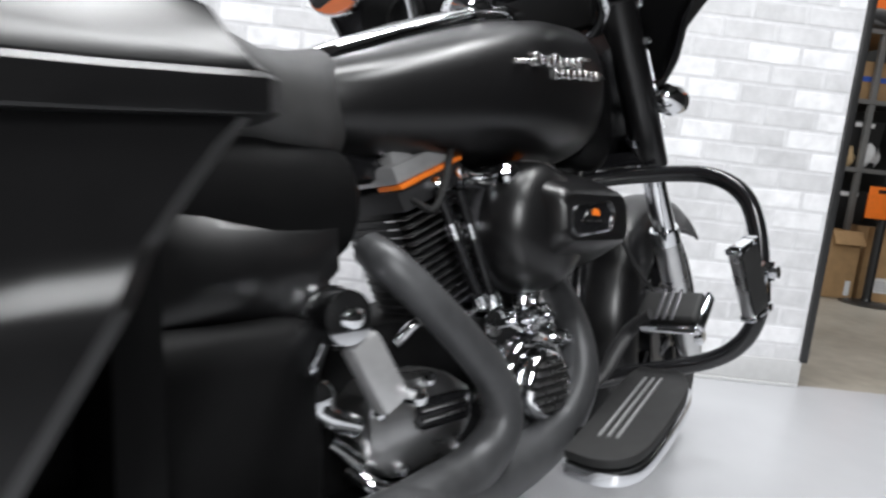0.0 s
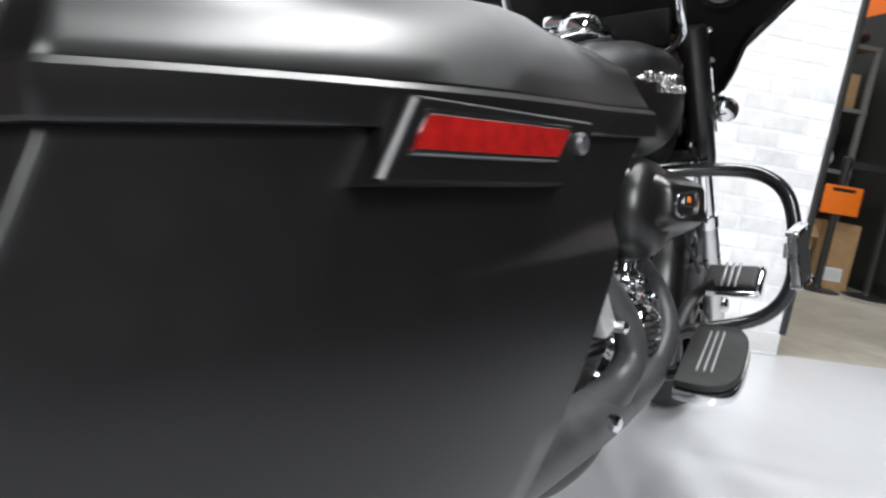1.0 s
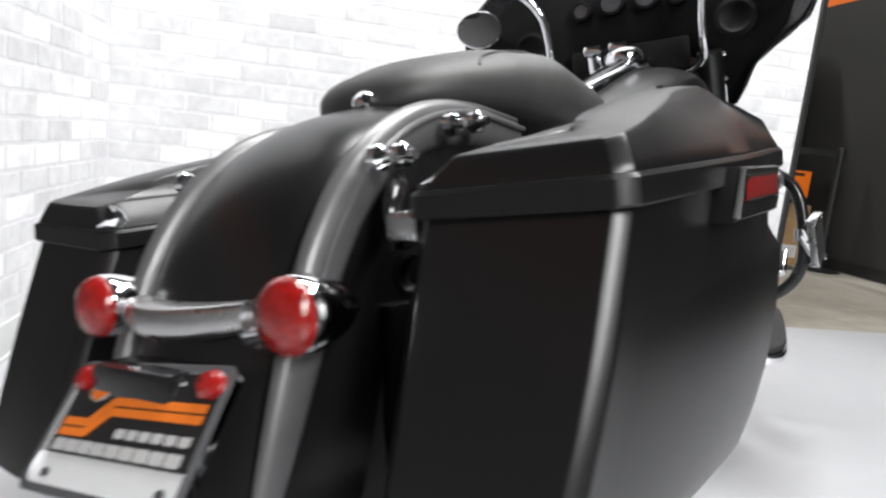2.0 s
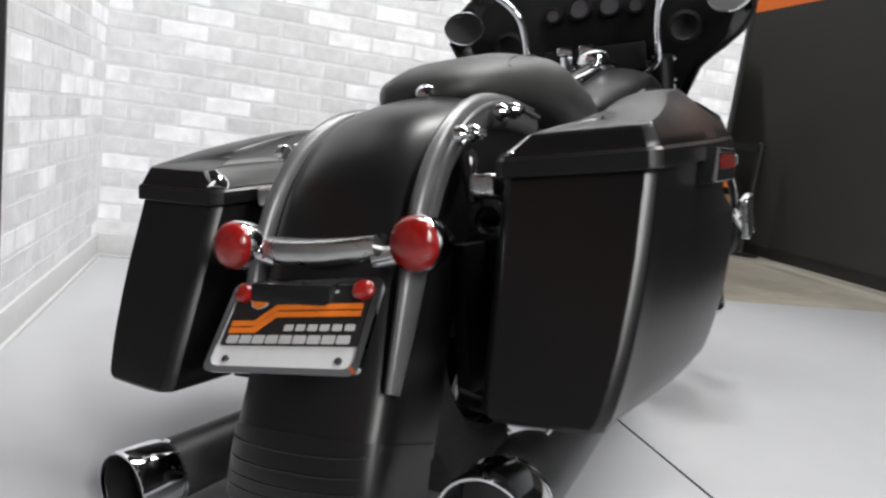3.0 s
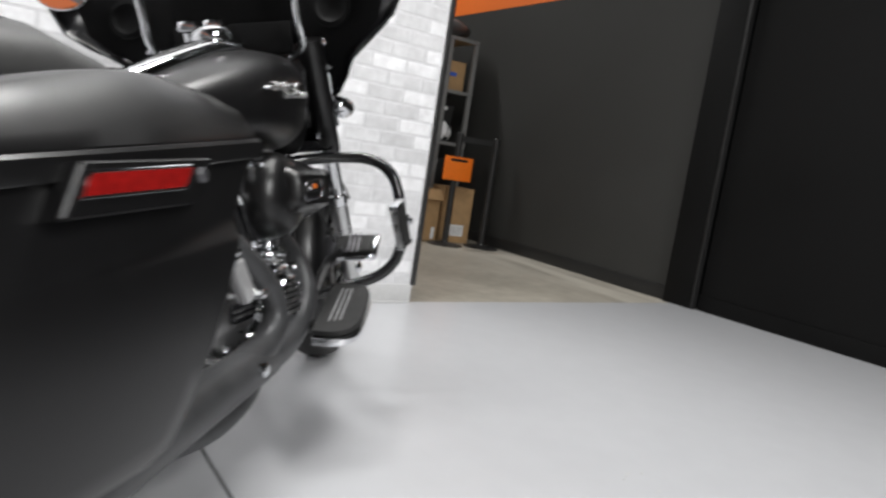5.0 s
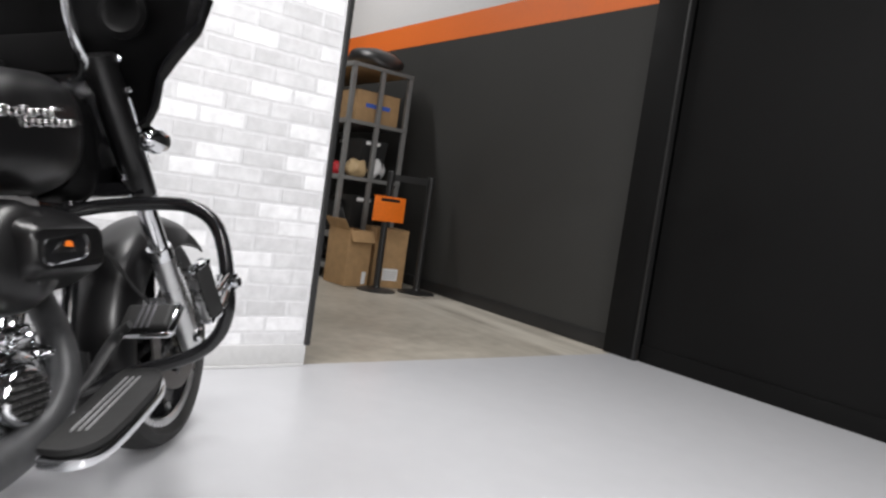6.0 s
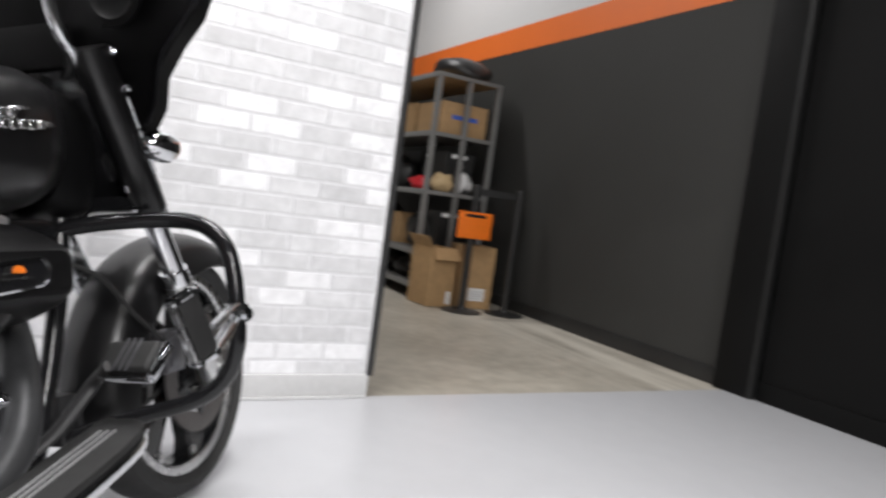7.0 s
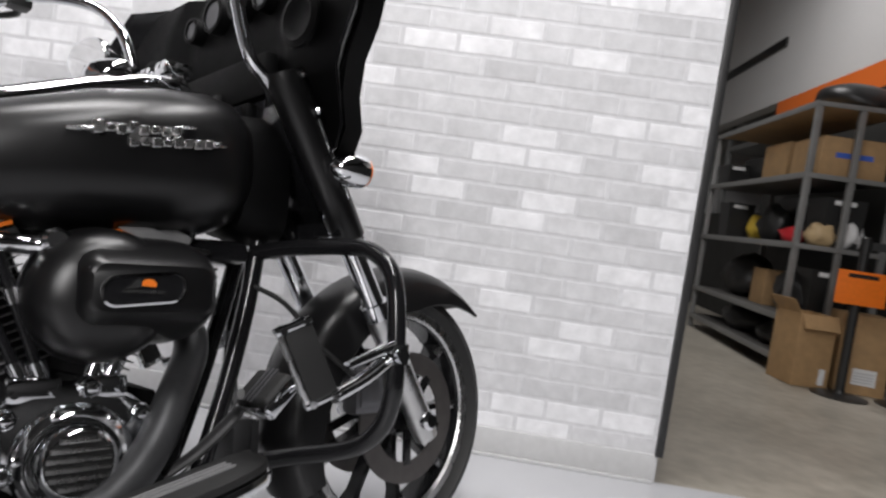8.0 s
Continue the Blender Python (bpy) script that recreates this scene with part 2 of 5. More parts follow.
def pale_streaks(mat):
    """Pale streaks that run along the shop wall, stronger towards it."""
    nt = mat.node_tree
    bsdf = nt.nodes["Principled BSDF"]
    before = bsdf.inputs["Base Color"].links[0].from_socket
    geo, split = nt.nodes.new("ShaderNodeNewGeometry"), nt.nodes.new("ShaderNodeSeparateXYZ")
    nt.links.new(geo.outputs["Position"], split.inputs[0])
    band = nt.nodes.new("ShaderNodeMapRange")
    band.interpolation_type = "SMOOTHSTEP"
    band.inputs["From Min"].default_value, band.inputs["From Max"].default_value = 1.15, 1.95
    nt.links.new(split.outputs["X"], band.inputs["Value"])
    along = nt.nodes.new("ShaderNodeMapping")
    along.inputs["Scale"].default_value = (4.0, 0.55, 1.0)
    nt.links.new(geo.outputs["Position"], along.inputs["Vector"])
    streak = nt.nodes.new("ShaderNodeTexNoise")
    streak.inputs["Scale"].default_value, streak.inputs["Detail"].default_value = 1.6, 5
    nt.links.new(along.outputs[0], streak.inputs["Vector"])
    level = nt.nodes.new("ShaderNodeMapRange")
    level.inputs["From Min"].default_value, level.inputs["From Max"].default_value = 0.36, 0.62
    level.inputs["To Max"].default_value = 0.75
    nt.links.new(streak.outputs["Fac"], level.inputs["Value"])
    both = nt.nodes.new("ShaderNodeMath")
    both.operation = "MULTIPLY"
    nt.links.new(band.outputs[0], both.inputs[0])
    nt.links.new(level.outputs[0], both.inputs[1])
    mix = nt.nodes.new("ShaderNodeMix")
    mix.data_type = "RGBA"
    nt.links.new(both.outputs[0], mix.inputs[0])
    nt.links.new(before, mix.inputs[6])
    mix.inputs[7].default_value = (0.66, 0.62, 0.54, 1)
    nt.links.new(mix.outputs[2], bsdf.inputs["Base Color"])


pale_streaks(CONCRETE)

# ---- the room ----
SIDE_END = -1.15  # y at which the side wall of the booth ends
CORNER = -2.79   # x of the left wall of the booth
SIDE = 2.11      # x of the dark wall
TOP = 2.44       # height of the booth walls


def setting(name, bm, mat, label, category):
    return tagged(link(name, turned(bm, UNIT), mat), label, category, kind="structure")


setting("floor_hall", box(-5.0, SIDE, -16.0, -5.004, -0.10, -0.003), DARKFLOOR, "plain dark shop floor", "floor")
setting("floor_booth", box(-5.0, SIDE, -5.0, 0.012, -0.10, 0.0), FLOOR, "smooth light grey painted floor of the photo booth", "floor")
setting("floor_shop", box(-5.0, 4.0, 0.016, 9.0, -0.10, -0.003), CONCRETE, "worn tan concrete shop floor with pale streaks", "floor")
wall_white = setting("wall_booth_back", box(CORNER - 0.10, 0.0, 0.0003, 0.10, 0.0, TOP), MORTAR, "white and grey brick wall covering behind the motorcycle", "wall")
wall_left = setting("wall_booth_side", box(CORNER - 0.10, CORNER - 0.0003, SIDE_END, 0.0, 0.0, TOP), MORTAR, "white and grey brick wall covering at the side", "wall")
setting("baseboard_back", merged(box(CORNER, -0.006, -0.008, 0.004, 0.012, 0.092, 0.002), box(CORNER, -0.012, -0.018, 0.002, 0.0, 0.011, 0.003)), BASEBOARD, "pale grey base strip under the brick wall", "baseboard")
setting("baseboard_side", merged(box(CORNER - 0.004, CORNER + 0.008, SIDE_END, -0.009, 0.012, 0.092, 0.002), box(CORNER - 0.004, CORNER + 0.016, SIDE_END, -0.019, 0.0, 0.011, 0.003)), BASEBOARD, "pale grey base strip under the side wall", "baseboard")
setting("trim_side_end", box(CORNER - 0.104, CORNER + 0.014, SIDE_END - 0.014, SIDE_END - 0.001, 0.0, TOP, 0.003), BLACKPLASTIC, "black edge strip on the end of the side wall", "trim")
setting("trim_wall_end", box(-0.012, 0.012, -0.014, 0.104, 0.088, TOP, 0.003), BLACKPLASTIC, "black edge strip on the end of the brick wall", "trim")

wall_dark = setting("wall_dark", box(SIDE, SIDE + 0.15, 0.080, 5.20, 0.0, 2.153), CHARCOAL, "charcoal painted shop wall", "wall")
setting("wall_dark_band", box(SIDE - 0.002, SIDE + 0.15, 0.080, 5.20, 2.153, 2.364), ORANGE, "orange stripe painted along the charcoal wall", "wall stripe")
setting("wall_upper", box(SIDE, SIDE + 0.15, -0.166, 9.0, 2.364, CEILING), UPPERWALL, "pale grey upper wall above the orange stripe", "wall")
setting("baseboard_dark", box(SIDE - 0.012, SIDE, 0.080, 5.20, 0.0, 0.095, 0.003), BLACKPLASTIC, "black rubber baseboard on the charcoal wall", "baseboard")
setting("wall_pillar", merged(box(SIDE - 0.05, SIDE + 0.15, -0.135, 0.078, 0.0, 2.364, 0.004)), BLACKWALL, "black boxed pillar between the wall and the dark door", "pillar")
setting("trim_pillar", box(SIDE - 0.058, SIDE - 0.01, -0.158, -0.141, 0.0, 2.4, 0.004), DULLTRIM, "dull grey metal edge strip on the black pillar", "trim")
setting("wall_black", box(SIDE, SIDE + 0.15, -16.0, -0.166, 0.0, CEILING), BLACKWALL, "near-black painted panel wall beside the booth", "wall")
setting("baseboard_black", box(SIDE - 0.014, SIDE, -16.0, -0.166, 0.0, 0.10, 0.003), BLACKWALL, "black baseboard under the black panel wall", "baseboard")
setting("wall_far", box(-5.0, 4.0, 9.0, 9.15, 0.0, CEILING), UPPERWALL, "grey far wall of the shop", "wall")
# unseen wall; its grey sets how bright the bags' rear faces reflect
setting("wall_shop_side", box(-5.15, -5.0, -16.0, 9.0, 0.0, CEILING), GREYWALL, "unseen shop wall in a grey chosen for reflections on the motorcycle", "wall")
# unseen stripe, added to give the mirror glass its orange reflection
setting("wall_shop_band", box(-5.0, -4.998, -16.0, 9.0, 2.10, 2.33), ORANGE, "unseen orange stripe on the shop wall, added for the mirror's reflection", "wall stripe")
setting("wall_behind", box(-5.0, SIDE + 0.15, -16.15, -16.0, 0.0, CEILING), CHARCOAL, "plain charcoal wall of the shop", "wall")
setting("wall_alcove_low", box(SIDE, SIDE + 0.15, 5.21, 9.0, 0.0, 1.2), CHARCOAL, "low charcoal wall under the storage opening", "wall")
setting("wall_alcove", merged(box(3.9, 4.0, 5.2, 9.0, 0.0, CEILING), box(SIDE + 0.15, 4.0, 5.05, 5.2, 0.0, CEILING)), UPPERWALL, "pale grey wall round the far storage opening", "wall")
setting("opening_lintel", box(SIDE - 0.02, SIDE + 0.10, 5.21, 7.4, 2.95, 3.05, 0.004), BLACKPLASTIC, "dark steel frame over the storage opening", "opening frame")
setting("ceiling", box(-5.0, 4.0, -16.0, 9.0, CEILING, CEILING + 0.1), CEILINGPAINT, "plain dark grey shop ceiling", "ceiling")
for lx, ly, lz, sx, sy, _ in LAMPS:
    light = blank("ceiling_light", UNIT @ pose(lx, ly, lz), "long white ceiling strip light", "ceiling light", "ceiling strip lights")
    part("housing", box(-sx / 2 - 0.03, sx / 2 + 0.03, -sy / 2 - 0.03, sy / 2 + 0.03, 0.0, 0.10, 0.01), DIFFUSER, light)
    for d in (-1, 1):
        w, e = (d * sx * 0.4, 0.0) if sx > sy else (0.0, d * sy * 0.4)
        part("hanger", box(w - 0.006, w + 0.006, e - 0.006, e + 0.006, 0.10, CEILING - lz), GREYTRIM, light)

# thin saw-cut joint in the booth floor
setting("floor_joint", box(-1.3285, -1.3225, -6.0, -0.02, 0.0, 0.0012), RUBBER, "dark hairline joint across the grey floor", "floor joint")

# small black rubber scuffs on the painted floor
def scuff(x, y, length, width, turn):
    ring = [(length * (0.5 + 0.12 * math.sin(5 * a)) * math.cos(a), width * (0.5 + 0.2 * math.cos(3 * a + turn)) * math.sin(a)) for a in [2 * math.pi * k / 14 for k in range(14)]]
    bm = turned(prism(ring, 0.0002, 0.0010, "z"), pose(x, y, 0, 0, 0, turn))
    tagged(link("floor_scuff", bm, GREYPRINT), "small grey scuff mark on the pale floor", "floor mark", kind="structure")
for x, y, length, width, turn in ((-0.396, -1.783, 0.030, 0.010, 20), (-0.350, -1.793, 0.020, 0.008, 60), (-0.392, -1.882, 0.026, 0.007, 10), (-0.43, -1.80, 0.012, 0.006, 0)):
    scuff(x, y, length, width, turn)

# ---- the motorcycle ----
bike = blank("motorcycle", pose(-1.916, -1.854, -0.010, 0, -11.6, -46.0),
             "matte black touring motorcycle with hard bags, leaning on its stand", "motorcycle")
SLOPE = 0.575
RAKE = math.atan(SLOPE)
AXLE_F, AXLE_R = Vector((0, 1.524, 0.327)), Vector((0, 0.03, 0.336))
AXIS = Vector((0, -math.sin(RAKE), math.cos(RAKE)))
STEER = Matrix.Translation(AXLE_F + Vector((-0.030, 0, 0))) @ Matrix.Rotation(radians(10.0), 4, AXIS) @ Matrix.Rotation(radians(5.2), 4, "Y") @ Matrix.Translation(-AXLE_F)
UPPER = STEER @ Matrix.Translation((-0.100, -0.025, 0))
ALONG_X = Matrix.Rotation(radians(90), 4, "Y")


def steered(bm):
    return turned(bm, STEER)


def upper(bm):
    return turned(bm, UPPER)


def fork_at(z, x=0.0, ahead=0.0):
    """A point on the fork's line at height z."""
    return (x, AXLE_F.y - (z - AXLE_F.z) * SLOPE + ahead, z)


def wheel(centre, radius, width, rim, steer):
    place = Matrix.Translation(centre) @ Matrix.Diagonal((1, 1 / 1.029, 1, 1)) @ ALONG_X
    if steer:
        place = STEER @ place
    w = width / 2
    prof = [(rim - 0.006, -w * 0.62), (rim + 0.02, -w * 0.85), (radius - 0.035, -w), (radius - 0.014, -w * 0.86), (radius - 0.003, -w * 0.5), (radius, 0),
            (radius - 0.003, w * 0.5), (radius - 0.014, w * 0.86), (radius - 0.035, w), (rim + 0.02, w * 0.85), (rim - 0.006, w * 0.62)]
    name = "front_wheel" if steer else "rear_wheel"
    hoop = ring_lathe([(rim + 0.002, -w * 0.66), (rim - 0.010, -w * 0.62), (rim - 0.020, -w * 0.50), (rim - 0.024, 0), (rim - 0.020, w * 0.50), (rim - 0.010, w * 0.62), (rim + 0.002, w * 0.66)], 64, place)
    whl = part(name, hoop, GLOSS, bike, "black cast wheel with a machined lip" if steer else "black wheel rim")
    if steer:
        for d in (-1, 1):
            part("rim_lip", ring_lathe([(rim + 0.006, d * w * 0.66), (rim + 0.005, d * (w * 0.72)), (rim - 0.012, d * (w * 0.71)), (rim - 0.017, d * w * 0.62), (rim - 0.004, d * w * 0.60)], 72, place), ALLOY, whl, "bright machined rim lip")
    part("tyre", ring_lathe(prof, 72, place), RUBBER, whl, "black road tyre")
    part("hub", lathe([(0.0, -0.075), (0.035, -0.075), (0.045, -0.05), (0.05, 0), (0.045, 0.05), (0.035, 0.075), (0.0, 0.075)][1:-1], 24, place), GLOSS, whl)
    for k in range(9 if steer else 7):
        a = 2 * math.pi * k / (9 if steer else 7) + 0.2
        turn = place @ Matrix.Rotation(a, 4, "Z")
        spoke = loft([[(r, -s, -t), (r, s, -t), (r, s, t), (r, -s, t)] for r, s, t in ((0.035, 0.011, 0.026), (0.10, 0.0065, 0.018), (rim - 0.06, 0.007, 0.017), (rim - 0.018, 0.016, 0.024))])
        part("spoke", turned(spoke, turn), GLOSS, whl)
        part("spoke_tip", turned(box(rim - 0.040, rim - 0.016, -0.009, 0.009, 0.020, 0.030, 0.002), turn), ALLOY, whl)
    return whl, place


front_wheel, FW = wheel(AXLE_F, 0.307, 0.124, 0.246, True)
rear_wheel, RW = wheel(AXLE_R, 0.325, 0.180, 0.205, False)
# brake discs and caliper
for side in (-0.078, 0.078):
    rotor = ring_lathe([(0.148, side - 0.0025), (0.148, side + 0.0025), (0.100, side + 0.0025), (0.100, side - 0.0025)], 64, FW)
    disc = part("brake_disc", rotor, DISCSTEEL, bike, "drilled steel brake disc")
    carrier = merged(*[turned(box(0.03, 0.108, -0.011, 0.011, side - 0.004, side + 0.004, 0.002), FW @ Matrix.Rotation(2 * math.pi * k / 5, 4, "Z")) for k in range(5)])
    part("disc_carrier", carrier, GLOSS, disc)
part("brake_caliper", steered(merged(box(0.062, 0.112, 1.34, 1.42, 0.35, 0.45, 0.016), box(0.075, 0.118, 1.35, 1.405, 0.365, 0.435, 0.012))), GREYTRIM, bike, "grey brake caliper")

# fork legs: silver slider, bright tube, black shroud
for s in (-1, 1):
    x = 0.115 * s
    leg = part("fork_slider", steered(tube([fork_at(0.285, x), fork_at(0.32, x), fork_at(0.36, x), fork_at(0.56, x)], [0.026, 0.030, 0.029, 0.0285], 20, 3)), ALLOY, bike, "satin silver fork slider")
    part("dust_cap", steered(tube([fork_at(0.555, x), fork_at(0.585, x)], 0.031, 20)), CHROME, leg)
    part("axle_nut", steered(lathe([(0.022, 0), (0.022, 0.012), (0.015, 0.018)], 12, Matrix.Translation((x + 0.022 * s, AXLE_F.y, AXLE_F.z)) @ Matrix.Rotation(radians(90 * s), 4, "Y"))), CHROME, leg)
    part("fork_tube", steered(tube([fork_at(0.58, x), fork_at(0.76, x)], 0.0245, 20)), CHROME, bike, "polished fork tube")
    shroud = loft([[Vector(fork_at(z, x + s * 0.004)) + Vector((0.033 * math.cos(a) * sc, 0.032 * math.sin(a) * sc, 0.016 * math.sin(a))) for a in [2 * math.pi * k / 24 for k in range(24)]]
                   for z, sc in ((0.715, 0.9), (0.72, 1.0), (0.84, 1.05), (1.0, 1.12), (1.02, 1.0))])
    part("fork_shroud", steered(shroud), DENIM, bike, "black fork cover")
    # chrome bullet signal on a short stalk
    c = STEER.inverted() @ Vector((0.184, 1.289, 0.846))
    c.x *= s
    m = Matrix.Translation(c) @ Matrix.Rotation(radians(-90), 4, "X")
    body = lathe([(0.002, -0.052), (0.014, -0.047), (0.026, -0.032), (0.033, -0.008), (0.0345, 0.016), (0.033, 0.022)], 28, m)
    sig = part("front_signal", steered(body), CHROME, bike, "chrome bullet turn signal")
    part("signal_lens", steered(lathe([(0.031, 0.022), (0.030, 0.028), (0.018, 0.036), (0.003, 0.038)], 24, m)), AMBER, sig)
    part("stalk", steered(tube([c + Vector((-0.02 * s, -0.01, -0.01)), c + Vector((-0.045 * s, -0.03, -0.005))], 0.013, 12)), CHROME, sig)
    clamp = merged(*[turned(ring_lathe([(0.036, -0.008), (0.036, 0.008), (0.031, 0.008), (0.031, -0.008)], 24), Matrix.Translation(fork_at(z, x)) @ Matrix.Rotation(RAKE, 4, "X")) for z in (0.705, 0.735, 0.775)])
    part("fork_clamp", steered(clamp), CHROME if s > 0 else GLOSS, bike)
    part("shroud_rod", steered(tube([fork_at(0.935, x + 0.040 * s, 0.012), fork_at(0.79, x + 0.042 * s, 0.004)], 0.0035, 8, 2)), CHROME, bike, "thin chrome rod")
    part("shroud_bolt", steered(lathe([(0.009, 0), (0.009, 0.012), (0.005, 0.016)], 10, Matrix.Translation(fork_at(0.952, x + 0.034 * s, 0.018)) @ Matrix.Rotation(radians(90 * s), 4, "Y"))), CHROME, bike)
part("fork_brace", steered(merged(box(-0.14, 0.14, fork_at(0.735)[1] - 0.035, fork_at(0.735)[1] + 0.03, 0.715, 0.750, 0.012))), GLOSS, bike)
part("fork_centre_cover", steered(loft([oval(fork_at(z)[1] + dy, hw, z + 0.05, z - 0.05, 20) for z, hw, dy in ((0.77, 0.09, 0.05), (0.86, 0.11, 0.02), (0.97, 0.12, -0.02))])), GLOSS, bike)

# front fender: an arched shell with deepening skirts
def arch(centre, radius, half, a0, a1, skirt, steps=26, crown=0.030, thick=0.0035):
    rings = []
    for i in range(steps + 1):
        u = i / steps
        a = radians(a0 + (a1 - a0) * u)
        d = Vector((0, math.cos(a), math.sin(a)))
        sk = skirt(u)
        prof = []
        for k in range(13):
            v = -1 + 2 * k / 12
            prof.append((half * min(1, abs(v) * 1.25) * math.copysign(1, v), -crown * min(1, abs(v) * 1.25) ** 2 - max(0, (abs(v) - 0.8) / 0.2) * sk))
        outer = [centre + d * (radius + h) + Vector((x, 0, 0)) for x, h in prof]
        inner = [centre + d * (radius + h - thick) + Vector((x * (1 - thick / half), 0, 0)) for x, h in reversed(prof)]
        rings.append(outer + inner)
    return loft(rings)


part("front_fender", steered(arch(Vector((0, 1.550, 0.332)), 0.347, 0.080, 47, 205, lambda u: 0.004 + 0.075 * min(1, u / 0.28) * (1 - 0.55 * max(0, (u - 0.7) / 0.3)))), DENIM, bike, "matte black front fender")

# fairing: a bat-wing shell open to the rear, on the fork
def fairing_ring(z, half, back, nose, wing, inset=0.0):
    out = []
    for k in range(33):
        v = -1 + 2 * k / 32
        x = half * math.sin(v * math.pi / 2) * (1 - inset / 0.5)
        bulge = (1 - abs(math.sin(v * math.pi / 2))) ** 0.85
        out.append((x, back + (nose - back - inset) * bulge + wing * abs(v) ** 3, z))
    return out


shape = [(0.835, 0.10, 1.255, 1.31, 0.0), (0.848, 0.195, 1.236, 1.345, 0.0), (0.862, 0.245, 1.230, 1.365, 0.0), (0.882, 0.284, 1.233, 1.39, 0.0), (0.923, 0.309, 1.225, 1.41, 0.0),
         (0.977, 0.338, 1.192, 1.42, 0.0), (1.000, 0.370, 1.160, 1.42, 0.0), (1.022, 0.412, 1.134, 1.42, 0.0), (1.063, 0.468, 1.113, 1.42, 0.0), (1.13, 0.500, 1.10, 1.40, 0.0), (1.22, 0.475, 1.10, 1.36, 0.0), (1.30, 0.40, 1.12, 1.30, 0.0)]
rings = [fairing_ring(*r) + list(reversed(fairing_ring(*r, inset=0.012))) for r in shape]
fairing = part("fairing", upper(loft(rings)), GLOSS, bike, "black bat-wing fairing")
dash = [(0.852, 0.17, 1.265), (0.875, 0.255, 1.268), (0.923, 0.290, 1.260), (0.977, 0.320, 1.225), (1.02, 0.385, 1.180), (1.063, 0.440, 1.160), (1.13, 0.475, 1.150), (1.21, 0.455, 1.150), (1.29, 0.385, 1.165)]
part("inner_fairing", upper(loft([[(h * v, y + 0.012 * abs(v) ** 4 * -1 + (0.02 if abs(v) < 0.45 else 0.0), z) for v in [-1 + 2 * k / 24 for k in range(25)]] + [(h, y + 0.03, z), (-h, y + 0.03, z)] for z, h, y in dash])), INNERBLACK, fairing, "black inner fairing panel")
panel = part("gauge_panel", upper(merged(box(-0.17, 0.17, 1.145, 1.175, 0.985, 1.075, 0.008), box(-0.12, 0.12, 1.140, 1.165, 0.93, 0.978, 0.006))), INNERBLACK, bike, "black gauge panel")
for gx, gz, gr in ((-0.135, 1.195, 0.030), (-0.045, 1.207, 0.040), (0.055, 1.207, 0.040), (0.140, 1.195, 0.030)):
    m = Matrix.Translation((gx, 1.150, gz)) @ Matrix.Rotation(radians(90), 4, "X")
    gauge = part("gauge", upper(lathe([(gr, -0.02), (gr, 0.006), (gr - 0.008, 0.008), (gr - 0.010, 0.002)], 28, m)), INNERBLACK, bike, "round gauge with dark bezel")
    part("dial", upper(lathe([(gr - 0.009, 0.001), (gr - 0.010, 0.004)], 28, m)), SCREEN, gauge)
for sx in (-0.07, 0.07):
    part("switch_row", upper(merged(*[box(sx - 0.008, sx + 0.008, 1.132, 1.145, 0.945 + 0.011 * k, 0.952 + 0.011 * k, 0.002) for k in range(3)])), GREYTRIM, panel)
for s in (-1, 1):
    part("speaker", upper(lathe([(0.055, 0), (0.055, 0.008), (0.042, 0.012), (0.03, 0.004)], 28, Matrix.Translation((0.29 * s, 1.138, 1.10)) @ Matrix.Rotation(radians(90), 4, "X"))), INNERBLACK, fairing)
    part("fairing_bolt", upper(lathe([(0.008, 0), (0.008, 0.008), (0.004, 0.011)], 10, Matrix.Translation((0.256 * s, 1.175, 1.014)) @ Matrix.Rotation(radians(90), 4, "X"))), CHROME, fairing)

# chrome handlebar: down from the grips, in under the dash to the risers
half_bar = [(0.43, 0.84, 1.235), (0.36, 0.92, 1.255), (0.29, 1.0, 1.24), (0.228, 1.035, 1.175), (0.212, 1.06, 1.10), (0.212, 1.085, 1.03), (0.205, 1.125, 0.998), (0.165, 1.165, 0.975), (0.09, 1.19, 0.96), (0.0, 1.20, 0.955)]
bar = part("handlebar", upper(tube([(-x, y, z) for x, y, z in half_bar] + half_bar[-2::-1], 0.0125, 14, 8)), CHROME, bike, "polished chrome handlebar")
for s in (-1, 1):
    g = [(0.43 * s, 0.84, 1.235), (0.50 * s, 0.75, 1.22)]
    grip = part("grip", upper(tube(g, 0.020, 16)), RUBBER, bar)
    part("lever", upper(tube([(0.42 * s, 0.89, 1.235), (0.45 * s, 0.88, 1.225), (0.52 * s, 0.79, 1.21)], [0.009, 0.008, 0.006], 8)), BLACKPLASTIC, bar)
    part("switch_box", upper(box(0.40 * s - 0.022, 0.40 * s + 0.022, 0.86, 0.905, 1.225, 1.27, 0.008)), BLACKPLASTIC, bar)
    # oval mirror on the wing of the fairing
    m = Matrix.Translation((0.422 * s, 1.040, 1.162)) @ Matrix.Rotation(radians(-18 * s), 4, "Z") @ Matrix.Rotation(radians(93), 4, "X") @ Matrix.Diagonal((1.28, 1.02, 1, 1))
    mir = part("mirror", upper(lathe([(0.02, -0.075), (0.040, -0.055), (0.052, -0.02), (0.055, 0.0), (0.052, 0.004)], 32, m)), CHROME, bike, "oval chrome mirror")
    part("mirror_glass", upper(lathe([(0.050, 0.003), (0.049, 0.006)], 32, m)), MIRROR, mir)
